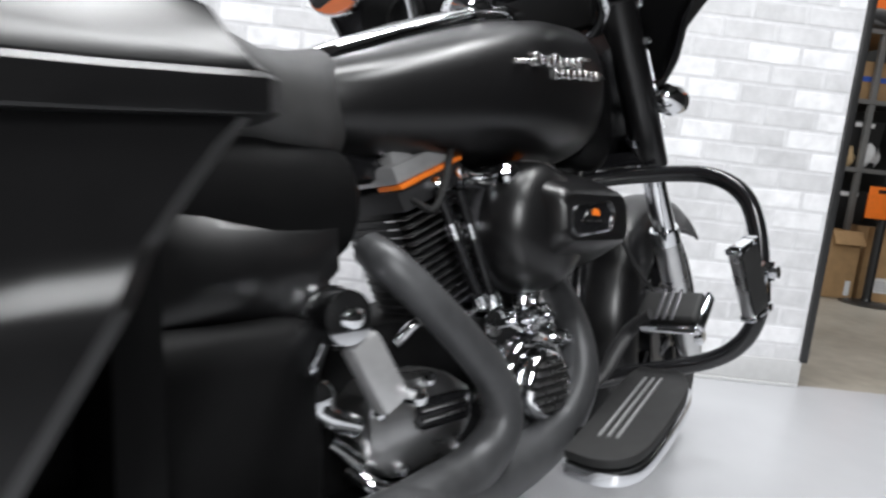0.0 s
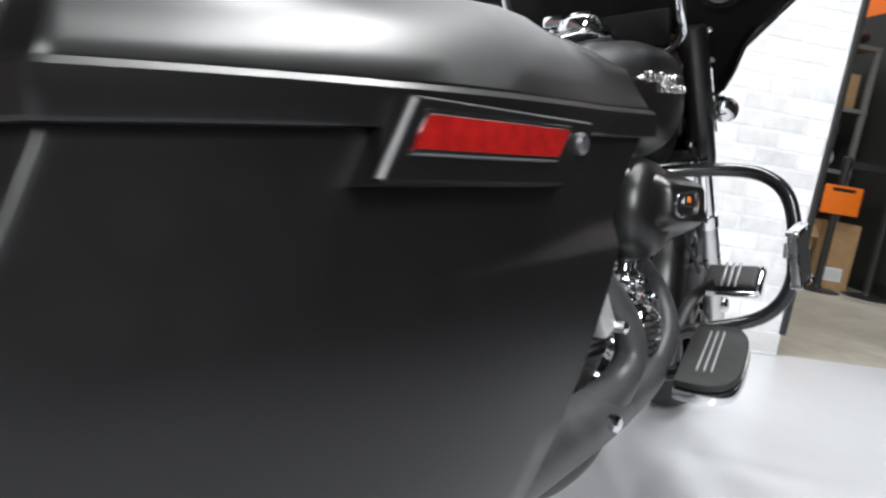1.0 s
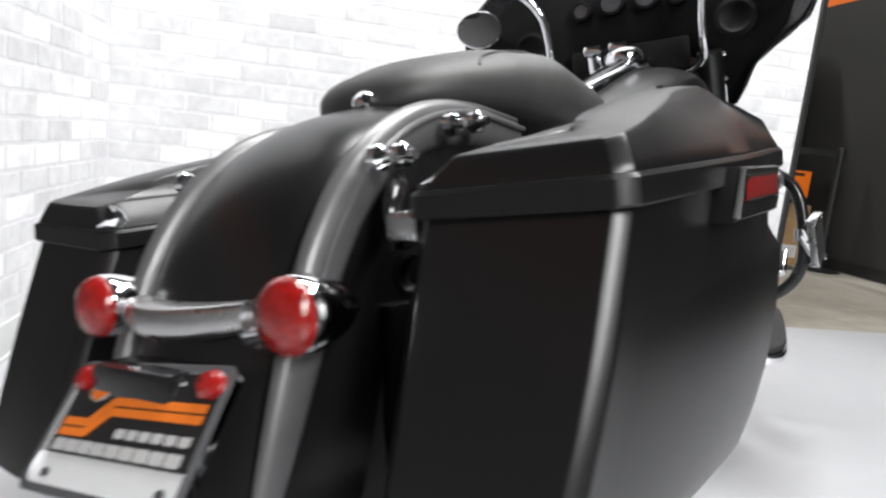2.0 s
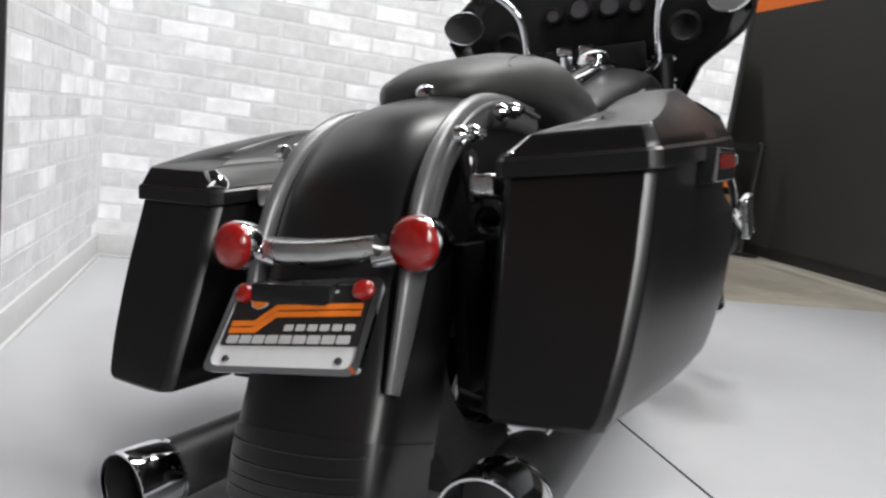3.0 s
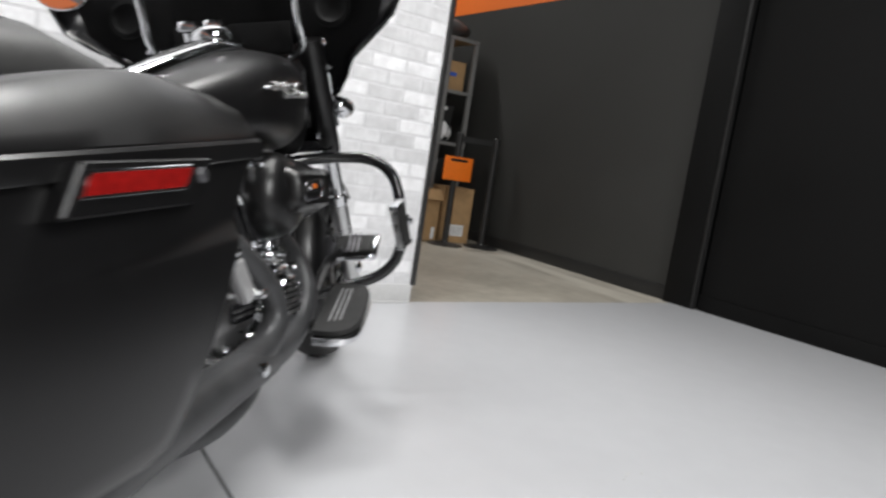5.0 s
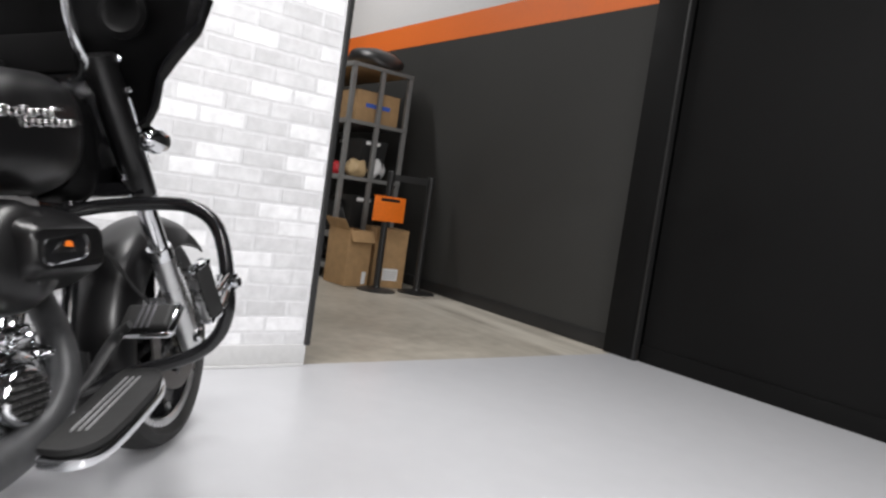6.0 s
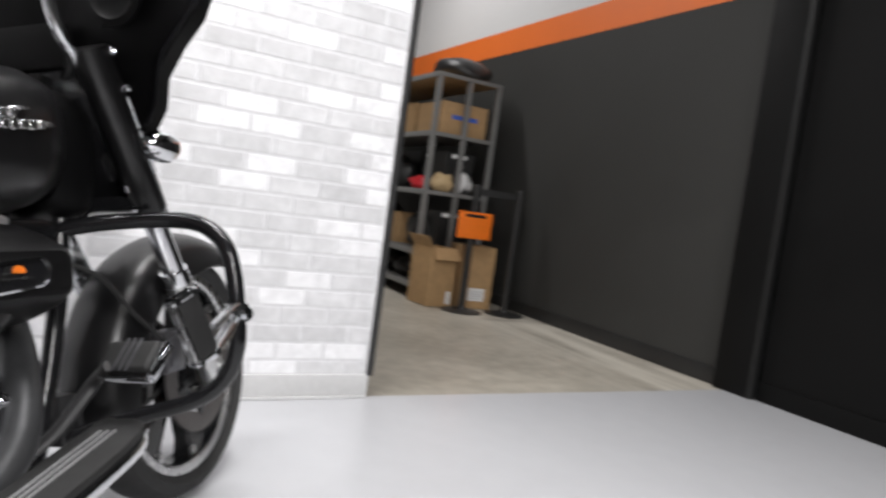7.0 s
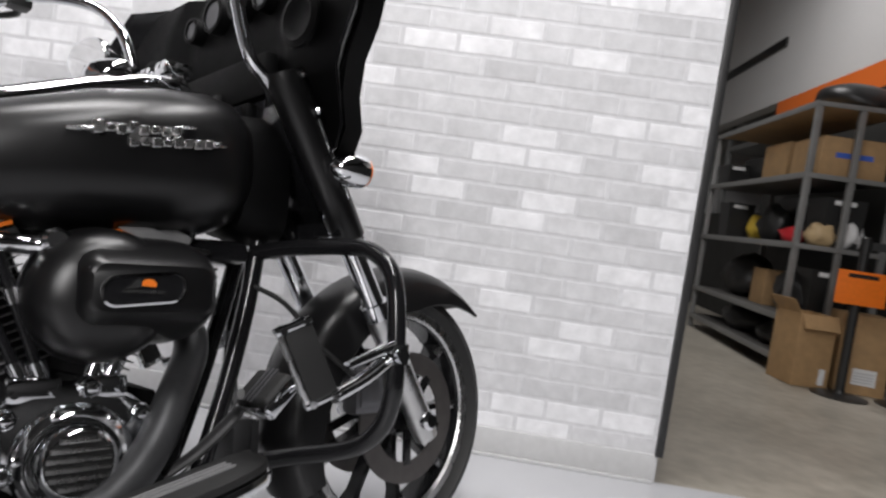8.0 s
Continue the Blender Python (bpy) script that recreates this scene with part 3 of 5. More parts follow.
for s in (-1, 1):
    part("riser", upper(tube([(0.035 * s - 0.04, 1.050, 1.032), (0.035 * s - 0.04, 1.10, 0.91)], [0.022, 0.020], 14)), CHROME, bar)
    part("clamp_cap", upper(box(0.035 * s - 0.066, 0.035 * s - 0.014, 1.020, 1.078, 1.026, 1.056, 0.010)), CHROME, bar)
part("riser_cover", upper(box(-0.14, -0.03, 1.03, 1.09, 0.93, 0.965, 0.01)), GLOSS, bar)

# tank, console, badge
tank_rows = [(0.475, 0.085, 0.785, 0.70), (0.50, 0.105, 0.805, 0.692), (0.60, 0.132, 0.845, 0.686), (0.72, 0.168, 0.893, 0.685), (0.85, 0.178, 0.940, 0.688), (0.95, 0.180, 0.964, 0.692),
             (1.03, 0.175, 0.972, 0.702), (1.075, 0.155, 0.966, 0.716), (1.115, 0.115, 0.942, 0.735), (1.13, 0.07, 0.915, 0.77)]
tank = part("fuel_tank", loft([oval(y, hw * 1.05, zt, zb, 40, 2.6, zb + (zt - zb) * 0.52) for y, hw, zt, zb in tank_rows]), DENIM, bike, "matte black teardrop fuel tank", 60)
console = part("console", loft([oval(y, hw, z + 0.016, z - 0.03, 20, 3.2) for y, hw, z in ((0.56, 0.018, 0.838), (0.585, 0.034, 0.850), (0.70, 0.042, 0.897), (0.85, 0.048, 0.956), (0.94, 0.052, 0.984), (1.0, 0.046, 0.990), (1.03, 0.02, 0.982))]), CHROME, bike, "chrome tank console")
part("console_inlay", loft([oval(y, hw, z + 0.019, z - 0.02, 16, 3.2) for y, hw, z in ((0.60, 0.016, 0.853), (0.70, 0.026, 0.898), (0.82, 0.029, 0.945))]), GLOSS, console)
part("fuel_door", lathe([(0.046, -0.005), (0.050, 0.004), (0.050, 0.016), (0.043, 0.030), (0.028, 0.037), (0.008, 0.039)], 36, Matrix.Translation((0, 0.900, 0.978)) @ Matrix.Rotation(radians(14), 4, "X")), CHROME, console)
def badge(y0, y1, z0, z1, x=0.195):
    return box(x - 0.014, x, y0, y1, z0, z1, 0.0015, 1)
for s in (-1, 1):
    rise = lambda y: 0.05 * (y - 0.80)
    strokes = [badge(0.797, 0.838, 0.826, 0.832), badge(0.832, 0.962, 0.826, 0.831, 0.1935), badge(0.885, 1.03, 0.813, 0.818, 0.1935), badge(0.95, 0.985, 0.836, 0.841), badge(1.01, 1.04, 0.809, 0.814)]
    strokes += [badge(0.832 + 0.0165 * k, 0.8465 + 0.0165 * k, 0.822 + (0.003 if k % 2 else 0), 0.843 - (0.0 if k in (0, 3) else 0.005)) for k in range(8)]
    strokes += [badge(0.884 + 0.0165 * k, 0.8985 + 0.0165 * k, 0.803 + (0.002 if k % 2 else 0), 0.8235 - (0.0 if k in (0, 4) else 0.004)) for k in range(8)]
    b = merged(*strokes)
    for v in b.verts:
        v.co.z += 0.008 + 0.123 * (v.co.y - 0.797)
        v.co.x -= 1.2 * max(0, v.co.y - 1.0) ** 1.5 + 0.6 * max(0, 0.85 - v.co.y) ** 1.5
    part("tank_badge", turned(b, Matrix.Diagonal((s, 1, 1, 1))), ALLOY, tank, "raised silver badge")

# seat and side covers
seat_rows = [(-0.122, 0.03, 0.766, 0.740), (-0.114, 0.070, 0.782, 0.734), (-0.088, 0.100, 0.799, 0.730), (-0.03, 0.124, 0.824, 0.728), (0.09, 0.150, 0.855, 0.722), (0.20, 0.172, 0.868, 0.708),
             (0.32, 0.178, 0.838, 0.685), (0.42, 0.160, 0.815, 0.662), (0.49, 0.132, 0.828, 0.650), (0.535, 0.112, 0.842, 0.655), (0.56, 0.085, 0.838, 0.68)]
seat = part("seat", loft([oval(y, hw, zt, zb, 36, 2.5, zb + (zt - zb) * 0.42) for y, hw, zt, zb in seat_rows]), LEATHER, bike, "black vinyl two-up seat", 60)
def seat_top(y, x):
    hw, zt, zb = (float(np.interp(y, [r[0] for r in seat_rows], [r[k] for r in seat_rows])) for k in (1, 2, 3))
    zc = zb + (zt - zb) * 0.42
    return zc + (zt - zc) * max(0, 1 - (abs(x) / hw) ** 2.5) ** (1 / 2.5)
for s in (-1, 1):
    seam_line = [(s * x, y, seat_top(y, x) + 0.0003) for y, x in ((0.235, 0.060), (0.215, 0.085), (0.180, 0.100), (0.13, 0.104), (0.07, 0.104), (0.03, 0.109), (0.005, 0.120))]
    part("seam", tube(seam_line, 0.0022, 6, 4), BLACKPLASTIC, seat)
part("seat_bolt", lathe([(0.016, 0), (0.016, 0.008), (0.010, 0.014), (0.004, 0.015)], 18, Matrix.Translation((0.020, -0.122, 0.750)) @ Matrix.Rotation(radians(50), 4, "X")), CHROME, seat, "chrome seat bolt")
for s in (-1, 1):
    cover = loft([[(s * (0.150 + 0.028 * math.sin(math.pi * u) * (1 - v * v)), 0.24 + 0.25 * u + (0.0 if v > 0 else 0.06 * v), 0.535 + (0.07 - 0.02 * u) * v) for v in (-1, -0.8, -0.4, 0, 0.4, 0.8, 1)] +
                  [(s * 0.13, 0.24 + 0.25 * u, 0.535 + 0.065 * v) for v in (1, 0, -1)] for u in np.linspace(0, 1, 9)])
    part("side_cover", cover, DENIM, bike, "matte black side cover")

part("battery_cover", loft([oval(y, hw, zt, zb, 28, 3.0) for y, hw, zt, zb in ((0.25, 0.10, 0.68, 0.56), (0.27, 0.145, 0.71, 0.53), (0.40, 0.160, 0.715, 0.52), (0.52, 0.150, 0.70, 0.54), (0.555, 0.11, 0.68, 0.57))]), INNERBLACK, bike, "black cover under the seat")

# rear fender with its lower rubber-like tip
line = smooth_line([(0, 0.30, 0.69), (0, 0.15, 0.735), (0, -0.02, 0.752), (0, -0.14, 0.742), (0, -0.245, 0.700), (0, -0.325, 0.625), (0, -0.377, 0.530), (0, -0.412, 0.430), (0, -0.445, 0.335), (0, -0.474, 0.262)], 5)
def shell(line, half, skirt, crown, thick=0.004):
    out = []
    for i, p in enumerate(line):
        d = (line[min(i + 1, len(line) - 1)] - line[max(i - 1, 0)]).normalized()
        nrm = Vector((0, d.z, -d.y))
        if nrm.z < 0 and nrm.y > 0:
            nrm = -nrm
        nrm = nrm if nrm.dot(Vector((0, -0.5, 0.6))) > 0 else -nrm
        prof = [(-half, -crown - skirt), (-half * 1.0, -crown - 0.02)] + [(half * math.sin(v * math.pi / 2) , -crown * (1 - math.cos(v * math.pi / 2) ** 0.8)) for v in [-1 + 2 * k / 16 for k in range(17)]] + [(half, -crown - 0.02), (half, -crown - skirt)]
        o = [p + nrm * h + Vector((x, 0, 0)) for x, h in prof]
        q = [p + nrm * (h - thick) + Vector((x * (1 - thick / half), 0, 0)) for x, h in reversed(prof)]
        out.append(o + q)
    return loft(out)
fender = part("rear_fender", shell(line, 0.128, 0.11, 0.055), DENIM, bike, "matte black rear fender")
tipline = smooth_line([(0, -0.472, 0.272), (0, -0.490, 0.215), (0, -0.498, 0.175)], 5)
tip = part("fender_tip", shell(tipline, 0.131, 0.10, 0.055, 0.006), DENIM, fender, "ribbed black fender tip")
for k in range(4):
    p = tipline[2 + 2 * k]
    part("rib", tube([p + Vector((0.122 * math.sin(v), -0.002 + 0.048 * (1 - math.cos(v) ** 0.8), 0)) for v in np.linspace(-1.35, 1.35, 15)], 0.0018, 6, 2), DENIM, tip)
for s in (-1, 1):
    strut_line = [(0.126 * s, 0.08, 0.705), (0.128 * s, -0.06, 0.715), (0.130 * s, -0.17, 0.695), (0.132 * s, -0.26, 0.640), (0.134 * s, -0.32, 0.565), (0.135 * s, -0.358, 0.48), (0.134 * s, -0.388, 0.40), (0.132 * s, -0.418, 0.32)]
    strut = part("fender_strut", tube(strut_line, [0.026, 0.030, 0.030, 0.030, 0.029, 0.027, 0.022, 0.014], 16, 6, True, 0.55, (0, -0.6, 0.8)), STRUTPAINT, bike, "black fender strut cover with its highlights lightened into the colour")
    for off in (-0.009, 0.004, 0.016):
        ridge = [(x + off * s, y - 0.55 * 0.030 * math.sqrt(max(0, 1 - (off / 0.018) ** 2)) * k, z + 0.85 * 0.028 * math.sqrt(max(0, 1 - (off / 0.018) ** 2)) * (1.15 - k)) for (x, y, z), k in zip(strut_line[:6], (0.0, 0.1, 0.4, 0.8, 1.1, 1.15))]
        part("strut_ridge", tube(ridge, 0.0045, 8, 6), STRUTPAINT, strut)
    # chrome docking hardware and bag brackets
    for y, z in ((-0.135, 0.702), (-0.085, 0.710), (-0.270, 0.656), (-0.232, 0.661)):
        part("docking_bush", merged(lathe([(0.011, 0), (0.014, 0.003), (0.014, 0.013), (0.009, 0.019)], 18, Matrix.Translation((0.158 * s, y, z)) @ Matrix.Rotation(radians(90 * s), 4, "Y")),
                                    lathe([(0.006, 0.015), (0.006, 0.026)], 12, Matrix.Translation((0.158 * s, y, z)) @ Matrix.Rotation(radians(90 * s), 4, "Y"))), CHROME, strut, "chrome docking bush")
    part("bracket_block", box(0.201 * s - 0.021, 0.201 * s + 0.021, -0.285, -0.245, 0.568, 0.600, 0.009, 3), ALLOY, strut, "satin silver bag bracket block")
    part("bracket_arm", tube([(0.140 * s, -0.20, 0.628), (0.160 * s, -0.235, 0.622), (0.172 * s, -0.258, 0.600), (0.176 * s, -0.262, 0.560)], [0.016, 0.018, 0.016, 0.012], 12, 5, True, 0.7), GLOSS, strut)
    part("bracket_eye", ring_lathe([(0.030, -0.008), (0.030, 0.008), (0.020, 0.008), (0.020, -0.008)], 24, Matrix.Translation((0.195 * s, -0.25, 0.535)) @ Matrix.Rotation(radians(90), 4, "X")), GLOSS, strut)

for s in (-1, 1):
    shock = part("shock_absorber", tube([(0.185 * s, 0.02, 0.33), (0.180 * s, 0.10, 0.66)], 0.030, 18, 2), GLOSS, bike, "black rear shock absorber")
    part("spring_collar", tube([(0.184 * s, 0.035, 0.40), (0.1835 * s, 0.045, 0.44)], 0.034, 18, 2), DARKMETAL, shock)
    part("swingarm", tube([(0.150 * s, 0.42, 0.30), (0.165 * s, 0.20, 0.31), (0.155 * s, 0.0, 0.325), (0.150 * s, -0.06, 0.325)], [0.035, 0.032, 0.030, 0.024], 14, 4), GLOSS, bike, "black swingarm")
    part("bag_mount", merged(box(0.135 * s - 0.012, 0.135 * s + 0.012, -0.24, 0.22, 0.27, 0.50, 0.008), tube([(0.16 * s, -0.30, 0.29), (0.20 * s, -0.26, 0.275), (0.21 * s, 0.05, 0.27), (0.19 * s, 0.22, 0.28)], 0.012, 10), box(0.19 * s - 0.05, 0.19 * s + 0.05, -0.16, -0.13, 0.27, 0.52, 0.006)), INNERBLACK, bike, "black bag mount")
    part("rear_side_panel", box(0.128 * s if s > 0 else -0.240, 0.240 if s > 0 else -0.128, 0.20, 0.25, 0.27, 0.69, 0.02), INNERBLACK, bike, "black inner side panel")

# tail: light bar, two red bullet lights, plate
def bar_ring(x):
    """Section of the light bar: thick ends, a belly that bows back in the middle."""
    u = abs(x) / 0.098
    zt, zb = 0.519 + 0.004 * u * u, 0.482 + 0.012 * u ** 2
    yb, yf = -0.424 + 0.026 * u ** 2, -0.362
    cy, cz, hy, hz = (yb + yf) / 2, (zt + zb) / 2, (yf - yb) / 2, (zt - zb) / 2
    power = lambda v: math.copysign(abs(v) ** 0.55, v)
    return [(x, cy + hy * power(math.cos(a)), cz + hz * power(math.sin(a))) for a in [2 * math.pi * k / 28 for k in range(28)]]
part("light_bar", loft([bar_ring(-0.098 + 0.196 * k / 16) for k in range(17)]), ALLOY, bike, "bright satin chrome tail light bar")
for s in (-1, 1):
    c = Vector((0.160 * s, -0.385, 0.511))
    m = Matrix.Translation(c) @ Matrix.Rotation(radians(90), 4, "X")
    body = part("tail_light", lathe([(0.004, -0.070), (0.018, -0.062), (0.030, -0.040), (0.037, -0.012), (0.038, 0.006), (0.036, 0.010)], 32, m), CHROME, bike, "chrome bullet tail light with a red lens")
    part("lens", lathe([(0.0365, 0.008), (0.0360, 0.014), (0.028, 0.024), (0.014, 0.029), (0.002, 0.030)], 32, m), REDLENS, body, "red round lens")
    part("arm", tube([c + Vector((-0.02 * s, 0.02, -0.012)), c + Vector((-0.075 * s, 0.01, -0.022))], [0.017, 0.015], 14), CHROME, body)
PLATE = Matrix.Translation((0.019, -0.470, 0.412)) @ Matrix.Rotation(radians(90 - 36), 4, "X") @ Matrix.Rotation(radians(3.5), 4, "Z") @ Matrix.Diagonal((1.03, 0.90, 1, 1))
def plate_bm(w, h, r, d0, d1, cx=0.0, cy=0.0):
    return turned(prism(rounded(w, h, r, 4, cx, cy), d0, d1, "z", 0.0), PLATE)
plate = part("plate", plate_bm(0.232, 0.138, 0.012, -0.004, 0.0), WHITEPLATE, bike, "dealer plate in a chrome frame")
part("plate_frame", turned(loft([[(x, y, z) for x, y in rounded(w, h, 0.013, 4)] for w, h, z in ((0.236, 0.142, -0.006), (0.240, 0.146, 0.003), (0.222, 0.128, 0.004), (0.222, 0.128, 0.001))], cap=False), PLATE), CHROME, plate)
part("plate_field", plate_bm(0.216, 0.094, 0.004, 0.0005, 0.0015, 0, 0.016), BLACKPLATE, plate)
part("plate_print", merged(*[plate_bm(0.019, 0.013, 0.002, 0.002, 0.0027, -0.088 + 0.0218 * k, -0.022) for k in range(9)] + [plate_bm(0.014, 0.010, 0.002, 0.002, 0.0027, -0.002 + 0.0185 * k, -0.004) for k in range(6)]), GREYPRINT, plate)
part("plate_header", merged(plate_bm(0.085, 0.004, 0.001, 0.002, 0.0025, 0.015, 0.052), plate_bm(0.045, 0.004, 0.001, 0.002, 0.0025, 0.020, 0.044)), GREYPRINT, plate)
for dy in (0.0, 0.011):
    stripe = [(-0.100, -0.001 - dy), (-0.055, -0.001 - dy), (-0.028, 0.024 - dy), (0.100, 0.024 - dy), (0.100, 0.033 - dy), (-0.034, 0.033 - dy), (-0.062, 0.008 - dy), (-0.100, 0.008 - dy)]
    part("plate_stripe", turned(prism(stripe, 0.002, 0.0027, "z"), PLATE), AMBER, plate, "orange printed stripe")
part("plate_emblem", turned(prism([(-0.064 + 0.017 * math.cos(a), 0.040 + 0.014 * math.sin(a)) for a in np.linspace(0, 2 * math.pi, 9)[:-1]], 0.002, 0.0028, "z"), PLATE), GREYPRINT, plate)
part("emblem_bar", turned(prism([(-0.080, 0.044), (-0.048, 0.044), (-0.053, 0.033), (-0.064, 0.027), (-0.075, 0.033)], 0.0030, 0.0036, "z"), PLATE), AMBER, plate)
for s in (-1, 1):
    part("reflector_bolt", turned(lathe([(0.015, 0.0), (0.015, 0.008), (0.010, 0.013), (0.002, 0.014)], 20), PLATE @ Matrix.Translation((0.095 * s, 0.052, 0))), REDLENS, plate, "small round red reflector")
    part("plate_screw", turned(lathe([(0.005, 0.0), (0.005, 0.003), (0.002, 0.004)], 10), PLATE @ Matrix.Translation((0.088 * s, -0.052, 0))), GREYTRIM, plate)
part("plate_bracket", box(-0.07, 0.07, -0.455, -0.40, 0.39, 0.465, 0.01), GLOSS, plate)

# hard bags
def bag_side(y, z, f=0.0):
    """Outer face of a bag: widest ahead, with a ledge that dies out to the rear."""
    ahead = min(1, max(0, (y + 0.36) / 0.5))
    x = 0.434 + 0.040 * math.sin(min(1, ahead * 1.3) * math.pi / 2) - 0.050 * (0.50 + 0.15 * ahead) * max(0, (0.52 - z) / 0.20) ** 2.6
    ledge = ahead ** 2.6 * 0.018
    u = min(1, max(0, (0.335 - f) / (0.02 + 5.6 * ledge)))
    return x - ledge * u * u * (3 - 2 * u)

def seam_z(y):
    return 0.592 + 0.090 * (y + 0.33)

def bag_ring(f, grow=0.0):
    """A level ring of the bag; f goes from the seam (0) to the floor (1)."""
    back, ahead = -0.319 - 0.104 * f, 0.252 - 0.229 * f ** 0.85
    inner, r = 0.246, 0.014
    def z_at(y):
        return seam_z(y) * (1 - f) + 0.300 * f + 0.012 * f * (1 - f)
    outer = []
    for k in range(13):
        y = back + 0.021 + (ahead - 0.018 - back - 0.021) * k / 12
        outer.append((bag_side(y, z_at(y), f), y))
    x_back, x_front = outer[0][0], outer[-1][0]
    ring = [(inner, back + 0.018), (inner + 0.0010, back + 0.0155), (inner + 0.0150, back + 0.0015), (inner + 0.0175, back), (inner + 0.0205, back)]
    ring += [(inner + (x_back - 0.0165 - inner) * k / 4, back - 0.002 * math.sin(k / 4 * math.pi)) for k in (1, 2, 3, 4)]
    ring += [(x_back - 0.0145, back), (x_back - 0.0125, back + 0.0010), (x_back - 0.0015, back + 0.0120), (x_back - 0.0003, back + 0.0140)]
    ring += outer
    ring += [(x_front - 0.008, ahead - 0.005), (x_front - 0.022, ahead), (inner + r, ahead), (inner, ahead - r)]
    cx, cy = sum(p[0] for p in ring) / len(ring), sum(p[1] for p in ring) / len(ring)
    return [(x + grow * (1 if x > cx else -1) * min(1, abs(x - cx) / 0.06), y + grow * (1 if y > cy else -1) * min(1, abs(y - cy) / 0.15), z_at(y)) for x, y in ring]

def shrink(ring, a, dz):
    cx, cy = sum(p[0] for p in ring) / len(ring), sum(p[1] for p in ring) / len(ring)
    return [(cx + (x - cx) * a, cy + (y - cy) * (1 - (1 - a) * 0.55), z + dz) for x, y, z in ring]

def lid_height(y):
    return sum(float(np.interp(y + d, [-0.34, -0.30, -0.25, -0.18, -0.05, 0.03, 0.10, 0.15, 0.20, 0.235, 0.27], [0.040, 0.046, 0.056, 0.074, 0.099, 0.107, 0.108, 0.098, 0.071, 0.047, 0.026])) for d in (-0.045, -0.03, -0.015, 0, 0.015, 0.03, 0.045)) / 7

def saddlebag(s):
    hang = Matrix() if s > 0 else Matrix.Translation((-0.476, 0, 0.606)) @ Matrix.Diagonal((1, 1, 1.05, 1)) @ Matrix.Rotation(radians(6.0), 4, "Y") @ Matrix.Translation((0.446, 0, -0.60))
    flip = hang @ Matrix.Translation((0, -0.014, 0)) @ Matrix.Diagonal((s, 0.95, 1, 1))
    levels = [0.0, 0.06, 0.12, 0.17, 0.20, 0.21, 0.216, 0.222, 0.232, 0.244, 0.256, 0.268, 0.280, 0.290, 0.298, 0.303, 0.309, 0.32, 0.36, 0.42, 0.55, 0.7, 0.82, 0.9, 0.955]
    rings = [bag_ring(f) for f in levels]
    low = bag_ring(1.0)
    rings += [shrink(low, 0.97, 0.006), shrink(low, 0.92, 0.0), shrink(low, 0.80, -0.002)]
    body = part("saddlebag", turned(loft(rings), flip), DENIM, bike, "matte black hard saddlebag", 32)
    base = bag_ring(0.0, 0.010)
    lift = lambda ring, dz, a=1.0: shrink([(x, y, z + dz) for x, y, z in ring], a, 0)
    top = bag_ring(0.0, 0.0045)
    rows = [lift(base, -0.004, 0.985), lift(base, -0.002), lift(base, 0.0175), lift(bag_ring(0.0, 0.0070), 0.0215), lift(top, 0.0220), lift(top, 0.0240)]
    xi, xo = min(p[0] for p in top), max(p[0] for p in top)
    y0, y1 = min(p[1] for p in top), max(p[1] for p in top)
    def lid_point(p, t, a):
        """Up the sloping side (t), then in over the top (a)."""
        x, y, z = p
        w = (x - xi) / (xo - xi)
        h = lid_height(y)
        x -= w ** 2 * (0.75 * t + 0.25 * t ** 3) * 0.058 * min(1.15, (h / 0.09) ** 2) - (1 - w) ** 5 * t * 0.045
        y += t * (0.012 * max(0, 1 - (y - y0) / 0.05) - 0.030 * max(0, 1 - (y1 - y) / 0.06))
        if y - y0 < 0.004:
            x += 0.030 * max(0, 1 - w / 0.35) * min(1, 4 * t)
        elif w < 0.03 and y < y0 + 0.04:
            y += 0.020 * min(1, 4 * t)
        cx, cy = (xi + xo) / 2 - 0.015, min(max(y, y0 + 0.14), y1 - 0.16)
        x, y = x + (cx - x) * a, y + (cy - y) * a
        return (x, y, z + 0.024 + (lid_height(y) + 0.006 * max(0, -y / 0.33) - 0.024) * t + 0.006 * (a - a * a) * 2)
    for t, a in ((0.25, 0), (0.5, 0), (0.75, 0), (0.965, 0), (1.0, 0.008), (1.0, 0.25), (1.0, 0.6), (1.0, 0.93)):
        rows.append([lid_point(p, t, a) for p in top])
    lid = part("lid", turned(loft(rows), flip), DENIM, body, "matte black bag lid", 32)
    # red marker lamp near the front of the outer face
    def on_side(y, z, d):
        return (bag_side(y, 0.60) + d + 0.010, y - 0.006, z)
    quad = [(-0.158, 0.572), (0.026, 0.580), (0.056, 0.591), (0.080, 0.632), (-0.132, 0.622)]
    lens_q = [(-0.137, 0.591), (0.012, 0.598), (0.032, 0.621), (-0.124, 0.613)]
    lamp_body = loft([[on_side(y, z, d) for y, z in q] for q, d in ((quad, -0.02), (quad, 0.010), ([(y * 0.97, 0.602 + (z - 0.602) * 0.9) for y, z in quad], 0.015))])
    part("marker_lamp", turned(lamp_body, flip), DENIM, body, "red marker lamp in a black bezel")
    part("lamp_rim", turned(tube([on_side(y, z, 0.0155) for y, z in lens_q[::-1] + [lens_q[-1]]], 0.0022, 6, 1), flip), CHROME, body)
    part("lamp_lens", turned(loft([[on_side(y, z, d) for y, z in lens_q] for d in (0.010, 0.017)]), flip), REDLENS, body, "red lamp lens")
